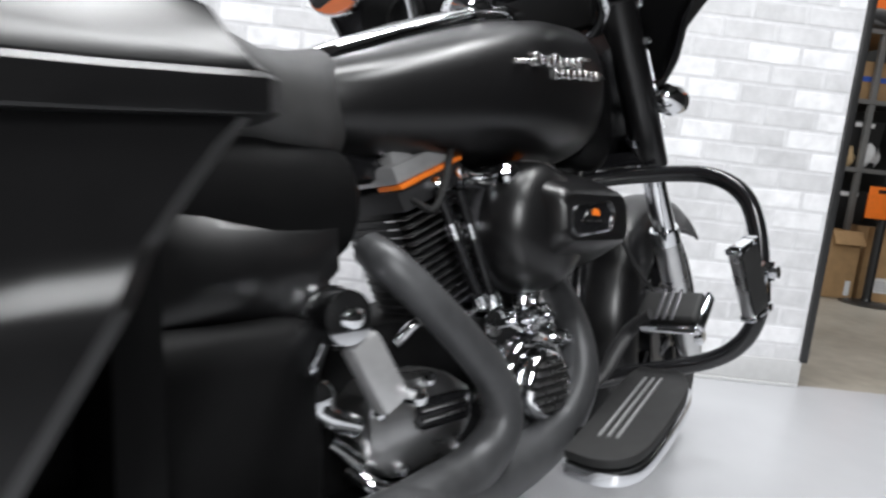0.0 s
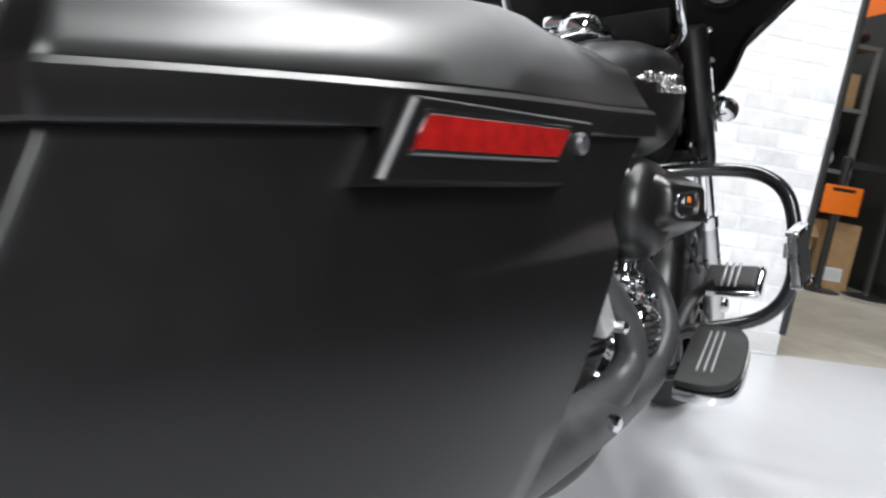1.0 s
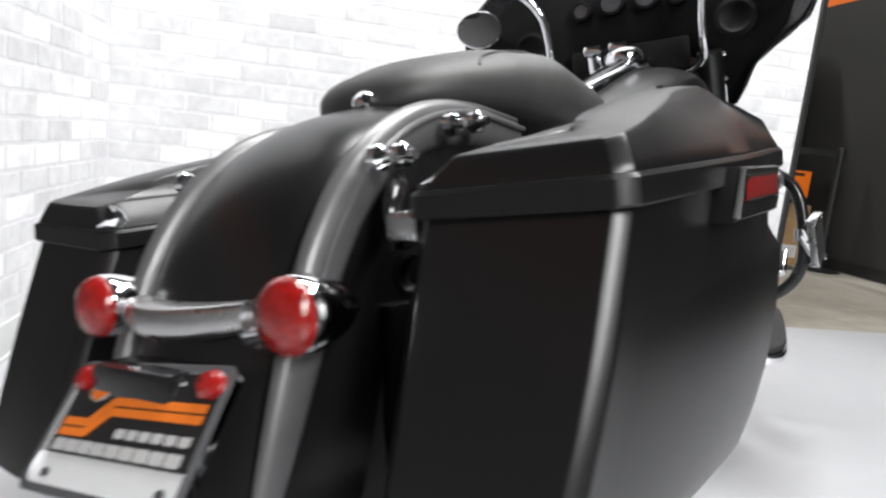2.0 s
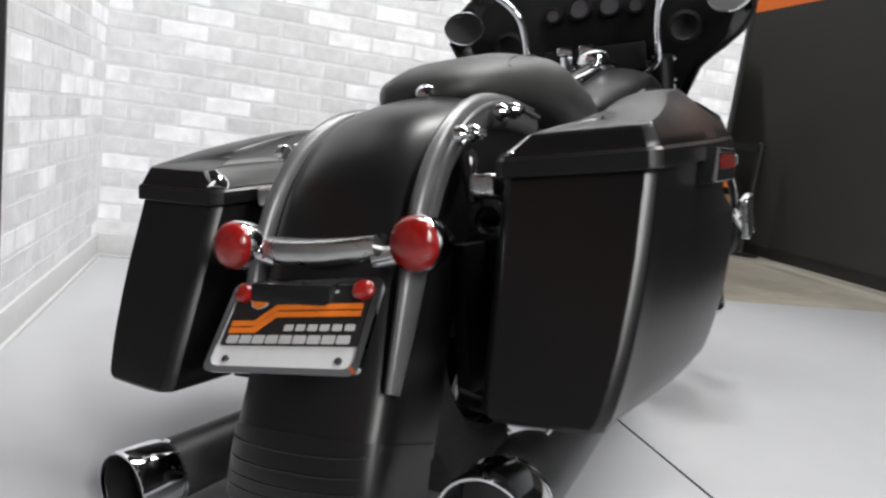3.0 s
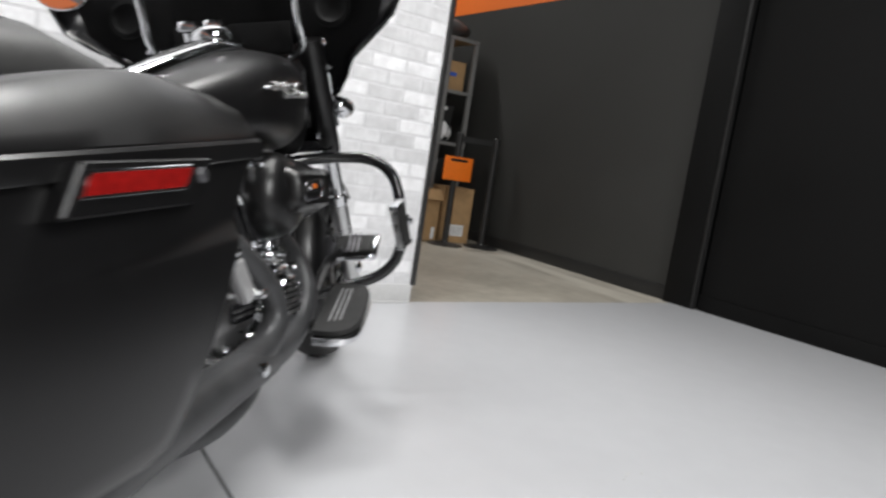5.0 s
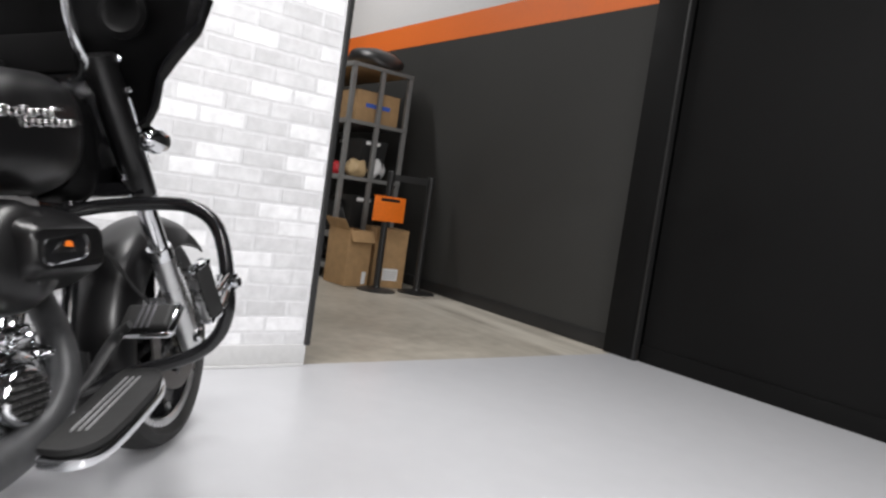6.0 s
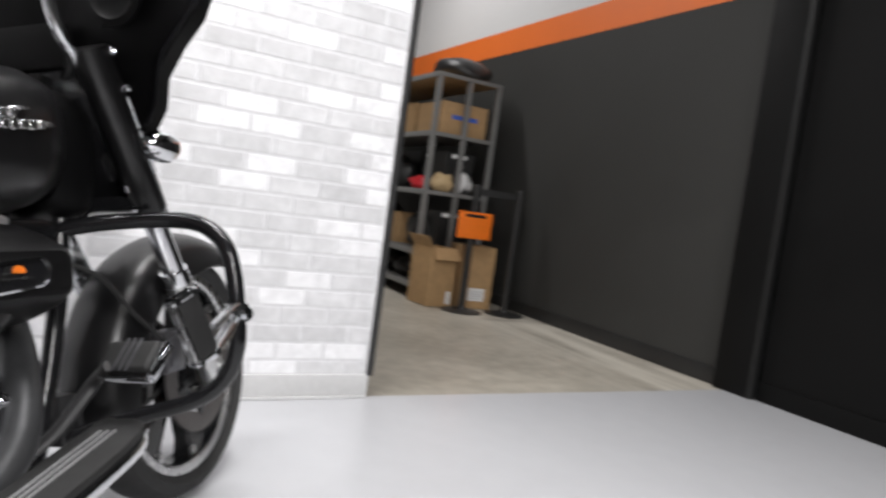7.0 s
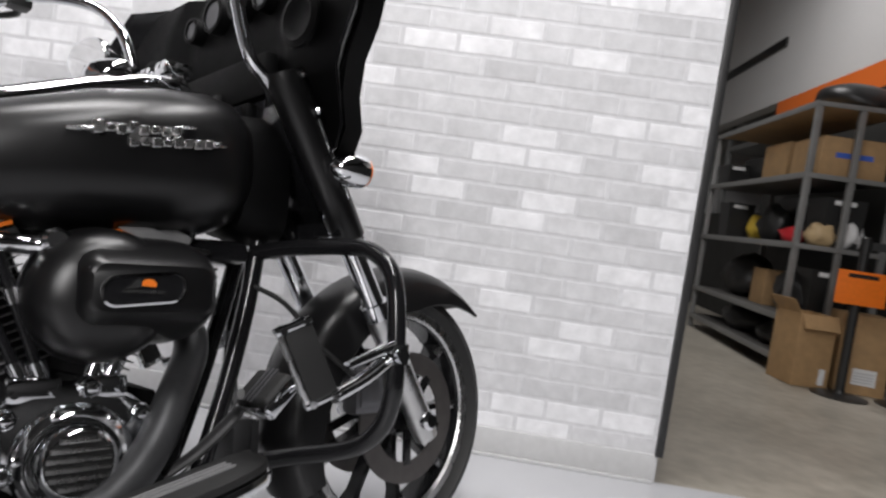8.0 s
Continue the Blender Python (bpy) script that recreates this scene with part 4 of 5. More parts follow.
    part("lamp_screw", turned(lathe([(0.0085, 0), (0.0085, 0.004), (0.006, 0.006), (0.005, 0.003)], 18, Matrix.Translation(on_side(0.050, 0.612, 0.014)) @ ALONG_X), flip), GREYTRIM, body)
    part("lamp_edge", turned(tube([on_side(-0.133, 0.619, 0.014), on_side(-0.156, 0.575, 0.012)], 0.0025, 8), flip), STRUTPAINT, body)
    # hinge strap in chrome, also stands in for the highlight on the lid's inner slope
    strap = [(Vector(lid_point(top[0], t, 0)) + Vector(lid_point(top[3], t, 0))) / 2 + Vector((-0.001, -0.001, 0)) for t in (0.02, 0.3, 0.6, 0.9)]
    part("lid_hinge", turned(tube(strap, [0.017, 0.017, 0.014, 0.008], 12, 4, True, 0.22, (0.7, -0.7, 0)), flip), CHROME, body, "chrome lid hinge strap that also stands in for the slope's highlight")
    return body

saddlebag(1)
saddlebag(-1)

# engine
crank = Vector((0.0, 0.822, 0.357))
def cylinder(tilt, head_label):
    m = Matrix.Translation(crank) @ Matrix.Rotation(radians(tilt), 4, "X")
    core = part("cylinder", turned(box(-0.062, 0.062, -0.058, 0.058, 0.08, 0.33, 0.02), m), DARKMETAL, bike, "black finned cylinder")
    for k in range(13):
        z = 0.125 + k * 0.0135
        w = 0.082 if k < 9 else 0.088
        fin = turned(prism(rounded(2 * w, 0.122, 0.04, 5), z, z + 0.0045, "z"), m)
        part("fin", fin, DARKMETAL, core)
        part("fin_edge", turned(prism(rounded(0.05, 0.123, 0.004, 2, w - 0.024), z + 0.0012, z + 0.0034, "z"), m), ALLOY if tilt > 0 else DARKMETAL, core)
    head = part("cylinder_head", turned(box(-0.098, 0.105, -0.072, 0.072, 0.302, 0.337, 0.010), m), DARKMETAL, bike, "black cylinder head")
    part("rocker_box", turned(merged(box(-0.092, 0.108, -0.068, 0.068, 0.344, 0.372, 0.008), box(-0.075, 0.095, -0.054, 0.054, 0.366, 0.392, 0.012)), m), SILVER, head, head_label)
    part("gasket_stripe", turned(box(0.06, 0.110, -0.067, 0.067, 0.337, 0.344, 0.001), m), AMBER, head, "orange painted stripe")
    for py in (-0.052, -0.018, 0.018, 0.052):
        part("rocker_bolt", turned(lathe([(0.008, 0.385), (0.008, 0.402), (0.005, 0.405)], 8), m @ Matrix.Translation((0.075, py, 0))), CHROME, head)
    part("head_bolt", turned(lathe([(0.012, 0), (0.012, 0.02), (0.008, 0.024)], 8, Matrix.Translation((0.10, 0.0, 0.32)) @ ALONG_X), m), CHROME, head)
    part("plug_lead", turned(tube([(0.105, -0.05, 0.315), (0.14, -0.045, 0.30), (0.13, 0.02, 0.35), (0.08, 0.09, 0.38)], 0.005, 8), m), RUBBER, head)
    return core
cylinder(23.0, "chrome rocker cover")
cylinder(-23.0, "chrome rocker cover")
part("crankcase", merged(prism([(1.00, 0.24), (1.02, 0.34), (0.97, 0.43), (0.82, 0.47), (0.70, 0.45), (0.60, 0.46), (0.42, 0.44), (0.40, 0.27), (0.52, 0.20), (0.92, 0.20)], -0.16, 0.105, "x", 0.012)), INNERBLACK, bike, "black crankcase and gearbox")
# added dark block, hides the floor-lit gap between bag front and engine
part("dark_gap_block", merged(box(-0.20, 0.19, 0.22, 0.45, 0.19, 0.49, 0.05, 3), box(-0.13, 0.16, 0.40, 0.62, 0.17, 0.25, 0.03, 3)), INNERBLACK, bike, "black block added to fill the dark gap between bag and engine")
part("oil_tank", box(-0.12, 0.12, 0.30, 0.50, 0.44, 0.66, 0.05, 3), INNERBLACK, bike)
part("frame_spine", box(-0.07, 0.07, 0.45, 1.14, 0.655, 0.70, 0.02), GLOSS, bike, "black frame backbone")
# cam cover with its round grille
cam = part("cam_cover", prism([(0.735, 0.42), (0.78, 0.455), (0.87, 0.455), (0.945, 0.42), (0.945, 0.33), (0.90, 0.272), (0.80, 0.268), (0.74, 0.31)], 0.09, 0.150, "x", 0.022), CHROME, bike, "polished chrome cam cover")
CAM = Matrix.Translation((0.165, 0.842, 0.340)) @ Matrix.Scale(0.92, 4) @ ALONG_X
part("cam_dome", lathe([(0.092, -0.03), (0.090, -0.004), (0.084, 0.008), (0.074, 0.014), (0.068, 0.012), (0.066, 0.002)], 48, CAM), CHROME, cam, "polished round cover step")
part("cam_groove", lathe([(0.067, 0.000), (0.060, 0.004)], 48, CAM), BLACKPLASTIC, cam)
for y, z in ((0.752, 0.405), (0.752, 0.325), (0.80, 0.283), (0.90, 0.292), (0.935, 0.40), (0.86, 0.445)):
    part("cover_boss", lathe([(0.016, -0.03), (0.015, 0.000), (0.011, 0.006), (0.008, 0.006), (0.008, 0.012), (0.004, 0.014)], 16, Matrix.Translation((0.158, y, z)) @ ALONG_X), CHROME, cam)
part("timer_cover", lathe([(0.062, -0.01), (0.062, 0.020), (0.056, 0.032), (0.050, 0.036), (0.048, 0.031)], 40, CAM), CHROME, cam, "round chrome timer cover")
part("timer_face", lathe([(0.049, 0.030), (0.047, 0.033)], 40, CAM), BLACKPLASTIC, cam)
for k in range(6):
    zz = -0.037 + 0.0148 * k
    half = math.sqrt(0.047 ** 2 - zz ** 2)
    part("grille_bar", turned(box(-zz - 0.0036, -zz + 0.0036, -half, half, 0.031, 0.041, 0.002), CAM), ALLOY, cam)
for k in range(6):
    a = k * math.pi / 3 + 0.4
    part("cam_bolt", turned(lathe([(0.008, 0.0), (0.008, 0.010), (0.005, 0.012)], 8), CAM @ Matrix.Translation((0.078 * math.cos(a), 0.082 * math.sin(a), 0.002))), CHROME, cam)
# lifter blocks, push rod tubes and their collars
for y0, y1 in ((0.775, 0.690), (0.800, 0.735), (0.865, 0.915), (0.890, 0.960)):
    foot, head_end = (0.125, y0, 0.455), (0.118, y1, 0.645)
    rod = part("push_rod_tube", tube([foot, head_end], 0.0085, 12), GLOSS, bike, "black push rod tube")
    part("collar", tube([foot, (0.1245, y0 + (y1 - y0) * 0.16, 0.485)], 0.014, 14), CHROME, rod)
    part("clip", tube([(0.121, y0 + (y1 - y0) * 0.62, 0.572), (0.120, y0 + (y1 - y0) * 0.74, 0.595)], 0.012, 12), CHROME, rod)
for y in (0.788, 0.878):
    part("lifter_block", merged(box(0.10, 0.150, y - 0.036, y + 0.036, 0.425, 0.462, 0.008), *[lathe([(0.006, 0), (0.006, 0.012)], 8, Matrix.Translation((0.148, y + d, 0.44)) @ ALONG_X) for d in (-0.026, 0.026)]), CHROME, bike, "chrome lifter block")
part("oil_line", tube([(0.13, 0.70, 0.42), (0.15, 0.68, 0.45), (0.14, 0.63, 0.46), (0.12, 0.60, 0.43)], 0.008, 10), CHROME, bike)
part("intake", merged(tube([(0.02, 0.815, 0.62), (0.10, 0.80, 0.66), (0.145, 0.800, 0.668)], [0.03, 0.024, 0.017], 16), lathe([(0.02, 0), (0.02, 0.02), (0.014, 0.026)], 8, Matrix.Translation((0.145, 0.80, 0.668)) @ ALONG_X), lathe([(0.010, -0.004), (0.016, 0.0), (0.017, 0.012), (0.015, 0.016), (0.015, 0.052), (0.018, 0.056), (0.018, 0.074)], 20, Matrix.Translation((0.128, 0.728, 0.662)) @ Matrix.Rotation(radians(-90), 4, "X"))), CHROME, bike, "chrome intake fitting")
# gearbox side: starter, passenger peg, end cover with a ribbed inset
part("starter", merged(lathe([(0.034, 0), (0.040, 0.01), (0.040, 0.10), (0.034, 0.112)], 28, Matrix.Translation((0.06, 0.475, 0.478)) @ ALONG_X)), CHROME, bike, "chrome starter end")
REST = Matrix.Translation((0.302, 0.414, 0.447)) @ Matrix.Rotation(radians(29), 4, "X")
rest = part("passenger_peg", turned(box(-0.012, 0.012, -0.018, 0.018, -0.050, 0.030, 0.007), REST), SILVER, bike, "folded bright metal passenger peg")
part("peg_knuckle", turned(merged(lathe([(0.012, -0.020), (0.026, -0.017), (0.029, 0.0), (0.026, 0.017), (0.012, 0.020)], 24, Matrix.Translation((-0.006, -0.004, 0.058)) @ ALONG_X), lathe([(0.010, 0.018), (0.010, 0.026), (0.006, 0.029)], 10, Matrix.Translation((-0.006, -0.004, 0.058)) @ ALONG_X)), REST), CHROME, rest, "chrome peg knuckle")
part("peg_bolt", turned(lathe([(0.009, 0.0), (0.009, 0.018), (0.005, 0.021)], 10, Matrix.Translation((0.006, 0.018, -0.052)) @ ALONG_X), REST), CHROME, rest)
part("peg_bracket", tube([(0.296, 0.395, 0.503), (0.24, 0.40, 0.48), (0.18, 0.42, 0.44), (0.12, 0.45, 0.40)], [0.018, 0.017, 0.020, 0.022], 14, 5), CHROME, rest, "chrome peg bracket")
end = part("gearbox_cover", prism([(0.505, 0.372), (0.53, 0.395), (0.63, 0.398), (0.685, 0.37), (0.69, 0.315), (0.64, 0.276), (0.54, 0.268), (0.50, 0.30)], 0.10, 0.182, "x", 0.024), ALLOY, bike, "bright polished gearbox cover")
part("cover_inset", box(0.178, 0.186, 0.575, 0.668, 0.326, 0.366, 0.010), GLOSS, end)
for k in range(2):
    part("cover_rib", box(0.18, 0.189, 0.583, 0.660, 0.336 + 0.013 * k, 0.341 + 0.013 * k, 0.001), ALLOY, end)
for y, z in ((0.518, 0.36), (0.60, 0.388), (0.672, 0.352), (0.65, 0.288), (0.55, 0.283)):
    part("cover_bolt", lathe([(0.008, 0), (0.008, 0.008), (0.004, 0.010)], 8, Matrix.Translation((0.180, y, z)) @ ALONG_X), CHROME, end)
part("clutch_arm", merged(tube([(0.16, 0.43, 0.40), (0.175, 0.45, 0.37), (0.17, 0.49, 0.35)], 0.014, 12), lathe([(0.022, 0), (0.022, 0.03), (0.015, 0.034)], 18, Matrix.Translation((0.15, 0.435, 0.392)) @ ALONG_X)), CHROME, bike)
part("lower_bracket", merged(tube([(0.14, 0.50, 0.29), (0.175, 0.53, 0.262), (0.16, 0.60, 0.255), (0.15, 0.66, 0.272)], 0.011, 10), tube([(0.15, 0.47, 0.33), (0.17, 0.50, 0.30)], 0.010, 10)), CHROME, bike)

# air cleaner with its pod and badge
AIR = Matrix.Translation((0.105, 0.868, 0.588)) @ ALONG_X
air = part("air_cleaner", lathe([(0.080, -0.01), (0.104, 0.0), (0.107, 0.030), (0.104, 0.058), (0.094, 0.080), (0.076, 0.096), (0.045, 0.106), (0.004, 0.109)], 48, AIR), DENIM, bike, "matte black round air cleaner")
part("air_cleaner_band", ring_lathe([(0.108, 0.006), (0.1095, 0.010), (0.1095, 0.022), (0.108, 0.026), (0.104, 0.016)], 48, AIR), GREYTRIM, air)
pod = loft([[(x, y, z) for y, z in rounded(w + 0.018, h, r, 7, 0.921, 0.598)] for x, w, h, r in ((0.10, 0.200, 0.182, 0.060), (0.15, 0.196, 0.164, 0.048), (0.185, 0.190, 0.136, 0.038), (0.215, 0.180, 0.106, 0.030), (0.233, 0.168, 0.086, 0.024), (0.240, 0.152, 0.072, 0.020))])
part("air_cleaner_pod", pod, DENIM, air)
part("pod_rib", merged(*[box(0.14, 0.205, 1.010, 1.026, 0.560 + 0.012 * k, 0.565 + 0.012 * k, 0.001) for k in range(7)]), BLACKPLASTIC, air)
def stadium(w, h, d=0.0):
    return [(y + d, z + 0.1 * (y - 0.92)) for y, z in rounded(w, h, h / 2 - 0.002, 8, 0.905, 0.598)]
part("medallion_rim", loft([[(x, y, z) for y, z in stadium(w, h)] for x, w, h in ((0.238, 0.120, 0.050), (0.2435, 0.119, 0.049), (0.2445, 0.112, 0.042), (0.241, 0.111, 0.041))], cap=False), CHROME, air, "chrome rimmed oval badge")
part("medallion", loft([[(x, y, z) for y, z in stadium(0.114, 0.044)] for x in (0.236, 0.2405)]), GLOSS, air)
part("medallion_mark", prism([(0.900, 0.6015), (0.901, 0.609), (0.908, 0.6125), (0.916, 0.611), (0.921, 0.606), (0.920, 0.600)], 0.2405, 0.2425, "x"), AMBER, air)
part("medallion_bar", merged(box(0.2405, 0.243, 0.874, 0.934, 0.591, 0.5945), prism([(0.878, 0.597), (0.886, 0.603), (0.890, 0.610), (0.898, 0.6125), (0.8985, 0.5985)], 0.2405, 0.243, "x")), ALLOY, air)

# exhaust: two header shields that join, then a long muffler each side
part("rear_header", tube([(0.12, 0.560, 0.560), (0.160, 0.562, 0.537), (0.188, 0.598, 0.490), (0.206, 0.644, 0.434), (0.219, 0.688, 0.372), (0.221, 0.693, 0.315), (0.216, 0.64, 0.268), (0.226, 0.52, 0.246)], [0.024, 0.026, 0.026, 0.026, 0.027, 0.029, 0.034, 0.040], 20, 8), PIPE, bike, "dark grey exhaust heat shield")
part("front_header", tube([(0.02, 1.035, 0.545), (0.038, 1.045, 0.515), (0.062, 1.037, 0.483), (0.104, 1.011, 0.448), (0.140, 0.985, 0.412), (0.165, 0.964, 0.376), (0.184, 0.940, 0.340), (0.189, 0.912, 0.305), (0.190, 0.865, 0.268), (0.194, 0.78, 0.243), (0.205, 0.66, 0.236)], [0.028, 0.030, 0.030, 0.030, 0.030, 0.030, 0.030, 0.031, 0.033, 0.036, 0.040], 20, 6), PIPE, bike, "dark grey exhaust heat shield")
part("shield_clip", merged(lathe([(0.007, 0), (0.007, 0.006)], 10, Matrix.Translation((0.255, 0.645, 0.45)) @ ALONG_X)), ALLOY, bike)
part("exhaust_clamp", lathe([(0.014, 0), (0.014, 0.012), (0.009, 0.016)], 8, Matrix.Translation((0.272, 0.520, 0.250)) @ ALONG_X), CHROME, bike)
part("crossover_pipe", tube([(0.185, 0.66, 0.215), (0.178, 0.60, 0.165), (0.160, 0.52, 0.135), (0.130, 0.43, 0.130), (0.10, 0.30, 0.145), (0.02, 0.20, 0.17), (-0.12, 0.16, 0.19), (-0.19, 0.20, 0.20)], [0.026, 0.027, 0.027, 0.027, 0.027, 0.027, 0.027, 0.027], 16, 6), PIPE, bike, "dark grey exhaust cross pipe")
for s, tx, dz in ((1, 0.282, -0.003), (-1, 0.338, -0.068)):
    line2 = [(0.205 * s, 0.66, 0.234), (0.230 * s, 0.50, 0.242 + dz * 0.3), ((0.7 * 0.235 + 0.3 * tx) * s, 0.20, 0.232 + dz * 0.6), ((0.35 * 0.235 + 0.65 * tx) * s, -0.10, 0.218 + dz * 0.9), (tx * s, -0.42, 0.206 + dz)]
    muff = part("muffler", tube(line2, [0.040, 0.045, 0.048, 0.050, 0.052], 28, 6), PIPE, bike, "dark grey straight muffler")
    aim = Matrix.Translation((tx * s, -0.405, 0.206 + dz)) @ (Vector((0.016 * s, -0.32, -0.004))).to_track_quat("Z", "Y").to_matrix().to_4x4()
    part("muffler_tip", ring_lathe([(0.054, 0.0), (0.060, 0.012), (0.0605, 0.068), (0.0590, 0.075), (0.0565, 0.075), (0.0555, 0.06), (0.053, -0.01)], 48, aim), CHROME, muff, "chrome muffler tip")
    part("muffler_bore", merged(ring_lathe([(0.0550, 0.0), (0.0553, 0.068), (0.0543, 0.068), (0.0540, 0.0)], 48, aim), lathe([(0.0530, 0.0), (0.0530, 0.002)], 32, aim)), BLACKPLATE, muff)
    if s > 0:
        part("muffler_strap", merged(tube([((tx - 0.01) * s, -0.28, 0.25 + dz), ((tx - 0.03) * s, -0.27, 0.315)], 0.009, 8), box((tx - 0.015) * s - 0.03, (tx - 0.015) * s + 0.03, -0.31, -0.24, 0.250 + dz, 0.266 + dz, 0.004)), CHROME, muff)

# engine guard, pegs, floorboards, pedal
for s in (1, -1):
    flip = Matrix.Diagonal((s, 1, 1, 1))
    guard_line = [(x + 0.035 * min(1, max(0, (x - 0.1) / 0.1)), y, z + 0.008) for x, y, z in [(0.045, 1.155, 0.672), (0.11, 1.205, 0.682), (0.185, 1.262, 0.682), (0.245, 1.282, 0.668), (0.292, 1.288, 0.628), (0.313, 1.285, 0.565), (0.318, 1.282, 0.48), (0.314, 1.280, 0.415), (0.285, 1.274, 0.355), (0.225, 1.255, 0.315), (0.13, 1.205, 0.288), (0.04, 1.14, 0.262)]]
    guard = part("engine_guard", turned(tube(guard_line, 0.0165, 18, 6), flip), GLOSS, bike, "gloss black engine guard bar")
    PEG = Matrix.Translation((0.408, 1.090, 0.493)) @ Matrix.Rotation(radians(25), 4, "X") @ Matrix.Rotation(radians(-14), 4, "Z")
    ob = part("highway_peg", turned(box(-0.009, 0.009, -0.022, 0.022, -0.056, 0.056, 0.005), flip @ PEG), RUBBER, bike, "folded highway peg with chrome frame")
    part("peg_rail", turned(box(-0.010, 0.007, -0.030, -0.0225, -0.058, 0.058, 0.002), flip @ PEG), ALLOY, ob)
    for dz in (-0.060, 0.060):
        part("peg_end", turned(merged(box(-0.013, 0.011, -0.032, 0.024, dz - 0.005, dz + 0.005, 0.003), lathe([(0.006, -0.012), (0.006, 0.012)], 10, Matrix.Translation((0.0, -0.02, dz)) @ ALONG_X), lathe([(0.006, -0.012), (0.006, 0.012)], 10, Matrix.Translation((0.0, 0.015, dz)) @ ALONG_X)), flip @ PEG), CHROME, ob)
    part("peg_clamp", turned(merged(tube([(0.353, 1.282, 0.513), (0.352, 1.282, 0.478)], 0.024, 16), tube([(0.355, 1.270, 0.490), (0.378, 1.205, 0.460), (0.402, 1.135, 0.437)], [0.014, 0.013, 0.011], 12), tube([(0.357, 1.272, 0.510), (0.370, 1.22, 0.495), (0.380, 1.17, 0.480)], [0.011, 0.010, 0.008], 10), lathe([(0.012, 0), (0.012, 0.014)], 8, Matrix.Translation((0.373, 1.275, 0.493)) @ ALONG_X)), flip), CHROME, guard, "chrome peg clamp")
    BOARD = Matrix.Translation((0.285, 0.945, 0.293)) @ Matrix.Rotation(radians(12), 4, "Z") @ Matrix.Rotation(radians(10), 4, "X")
    outline = [(-0.052, -0.185), (0.0, -0.200), (0.040, -0.185), (0.060, -0.13), (0.064, 0.02), (0.056, 0.10), (0.030, 0.150), (-0.02, 0.158), (-0.052, 0.135)]
    round_out = [(p.x, p.y) for p in smooth_line([(x, y, 0) for x, y in outline + [outline[0]]], 4)[:-1]]
    board = part("floorboard", turned(merged(prism([(x * 0.96, y * 0.97) for x, y in round_out], 0.0, 0.014, "z", 0.004)), flip @ BOARD), RUBBER, bike, "black ribbed rubber floorboard")
    part("floorboard_rim", turned(prism(round_out, -0.024, -0.002, "z", 0.006), flip @ BOARD), CHROME, board, "chrome floorboard edge")
    for k in range(3):
        part("board_strip", turned(box(-0.018 + 0.013 * k, -0.0145 + 0.013 * k, -0.13, 0.10, 0.010, 0.0175, 0.0008), flip @ BOARD), SILVER, board)
    part("board_bracket", turned(tube([(0.10, 0.86, 0.24), (0.20, 0.87, 0.255), (0.27, 0.88, 0.268)], 0.014, 10), flip), GLOSS, board)
PAD = Matrix.Translation((0.274, 1.086, 0.440)) @ Matrix.Rotation(radians(48), 4, "X")
pedal = part("brake_pedal", turned(box(-0.054, 0.054, -0.030, 0.030, -0.012, 0.012, 0.009, 3), PAD), RUBBER, bike, "black rubber brake pedal pad")
part("pedal_frame", turned(merged(box(-0.056, 0.057, -0.038, 0.036, -0.019, -0.0125, 0.003), box(0.0545, 0.062, -0.036, 0.034, -0.016, 0.006, 0.003), box(-0.05, 0.056, -0.042, -0.035, -0.016, 0.002, 0.003)), PAD), CHROME, pedal, "chrome pedal edge")
for x in (-0.014, 0.0, 0.014):
    part("pedal_band", turned(box(x - 0.003, x + 0.003, -0.033, 0.033, 0.0115, 0.0135, 0.001), PAD), GREYTRIM, pedal)
part("pedal_arm", tube([(0.25, 1.055, 0.432), (0.20, 1.075, 0.400), (0.186, 1.050, 0.365), (0.182, 1.01, 0.33), (0.165, 0.97, 0.30)], [0.010, 0.014, 0.015, 0.013, 0.012], 12, 6, True, 0.6), DARKMETAL, pedal, "dark metal pedal arm")
for s in (-1, 1):
    part("downtube", tube([(0.045 * s, 1.165, 0.70), (0.060 * s, 1.135, 0.55), (0.070 * s, 1.085, 0.36), (0.080 * s, 1.03, 0.23), (0.09 * s, 0.90, 0.19), (0.10 * s, 0.45, 0.20), (0.11 * s, 0.25, 0.30)], 0.017, 14, 6), GLOSS, bike, "black frame tube")
part("neck_cover", loft([oval(y, hw, zt, zb, 28, 3.4) for y, hw, zt, zb in ((1.085, 0.085, 0.93, 0.735), (1.105, 0.115, 0.95, 0.715), (1.165, 0.120, 0.955, 0.700), (1.20, 0.10, 0.95, 0.70))]), INNERBLACK, bike, "black cover round the steering neck")
part("steering_neck", tube([(0, 1.115, 0.97), (0, 1.24, 0.71)], 0.035, 18), GLOSS, bike)
regulator = part("regulator", box(-0.06, 0.06, 1.125, 1.16, 0.26, 0.36, 0.006), DARKMETAL, bike, "black finned regulator")
for k in range(9):
    part("regulator_fin", box(-0.056 + 0.014 * k, -0.052 + 0.014 * k, 1.1605, 1.175, 0.265, 0.355, 0.001), DARKMETAL, regulator)
part("hose", tube([(0.06, 1.14, 0.62), (0.10, 1.20, 0.58), (0.11, 1.27, 0.50), (0.105, 1.36, 0.43)], 0.005, 8, 8), RUBBER, bike)
part("side_stand", tube([(-0.14, 0.80, 0.24), (-0.21, 0.78, 0.08), (-0.235, 0.775, 0.012)], [0.014, 0.012, 0.016], 12), GLOSS, bike)

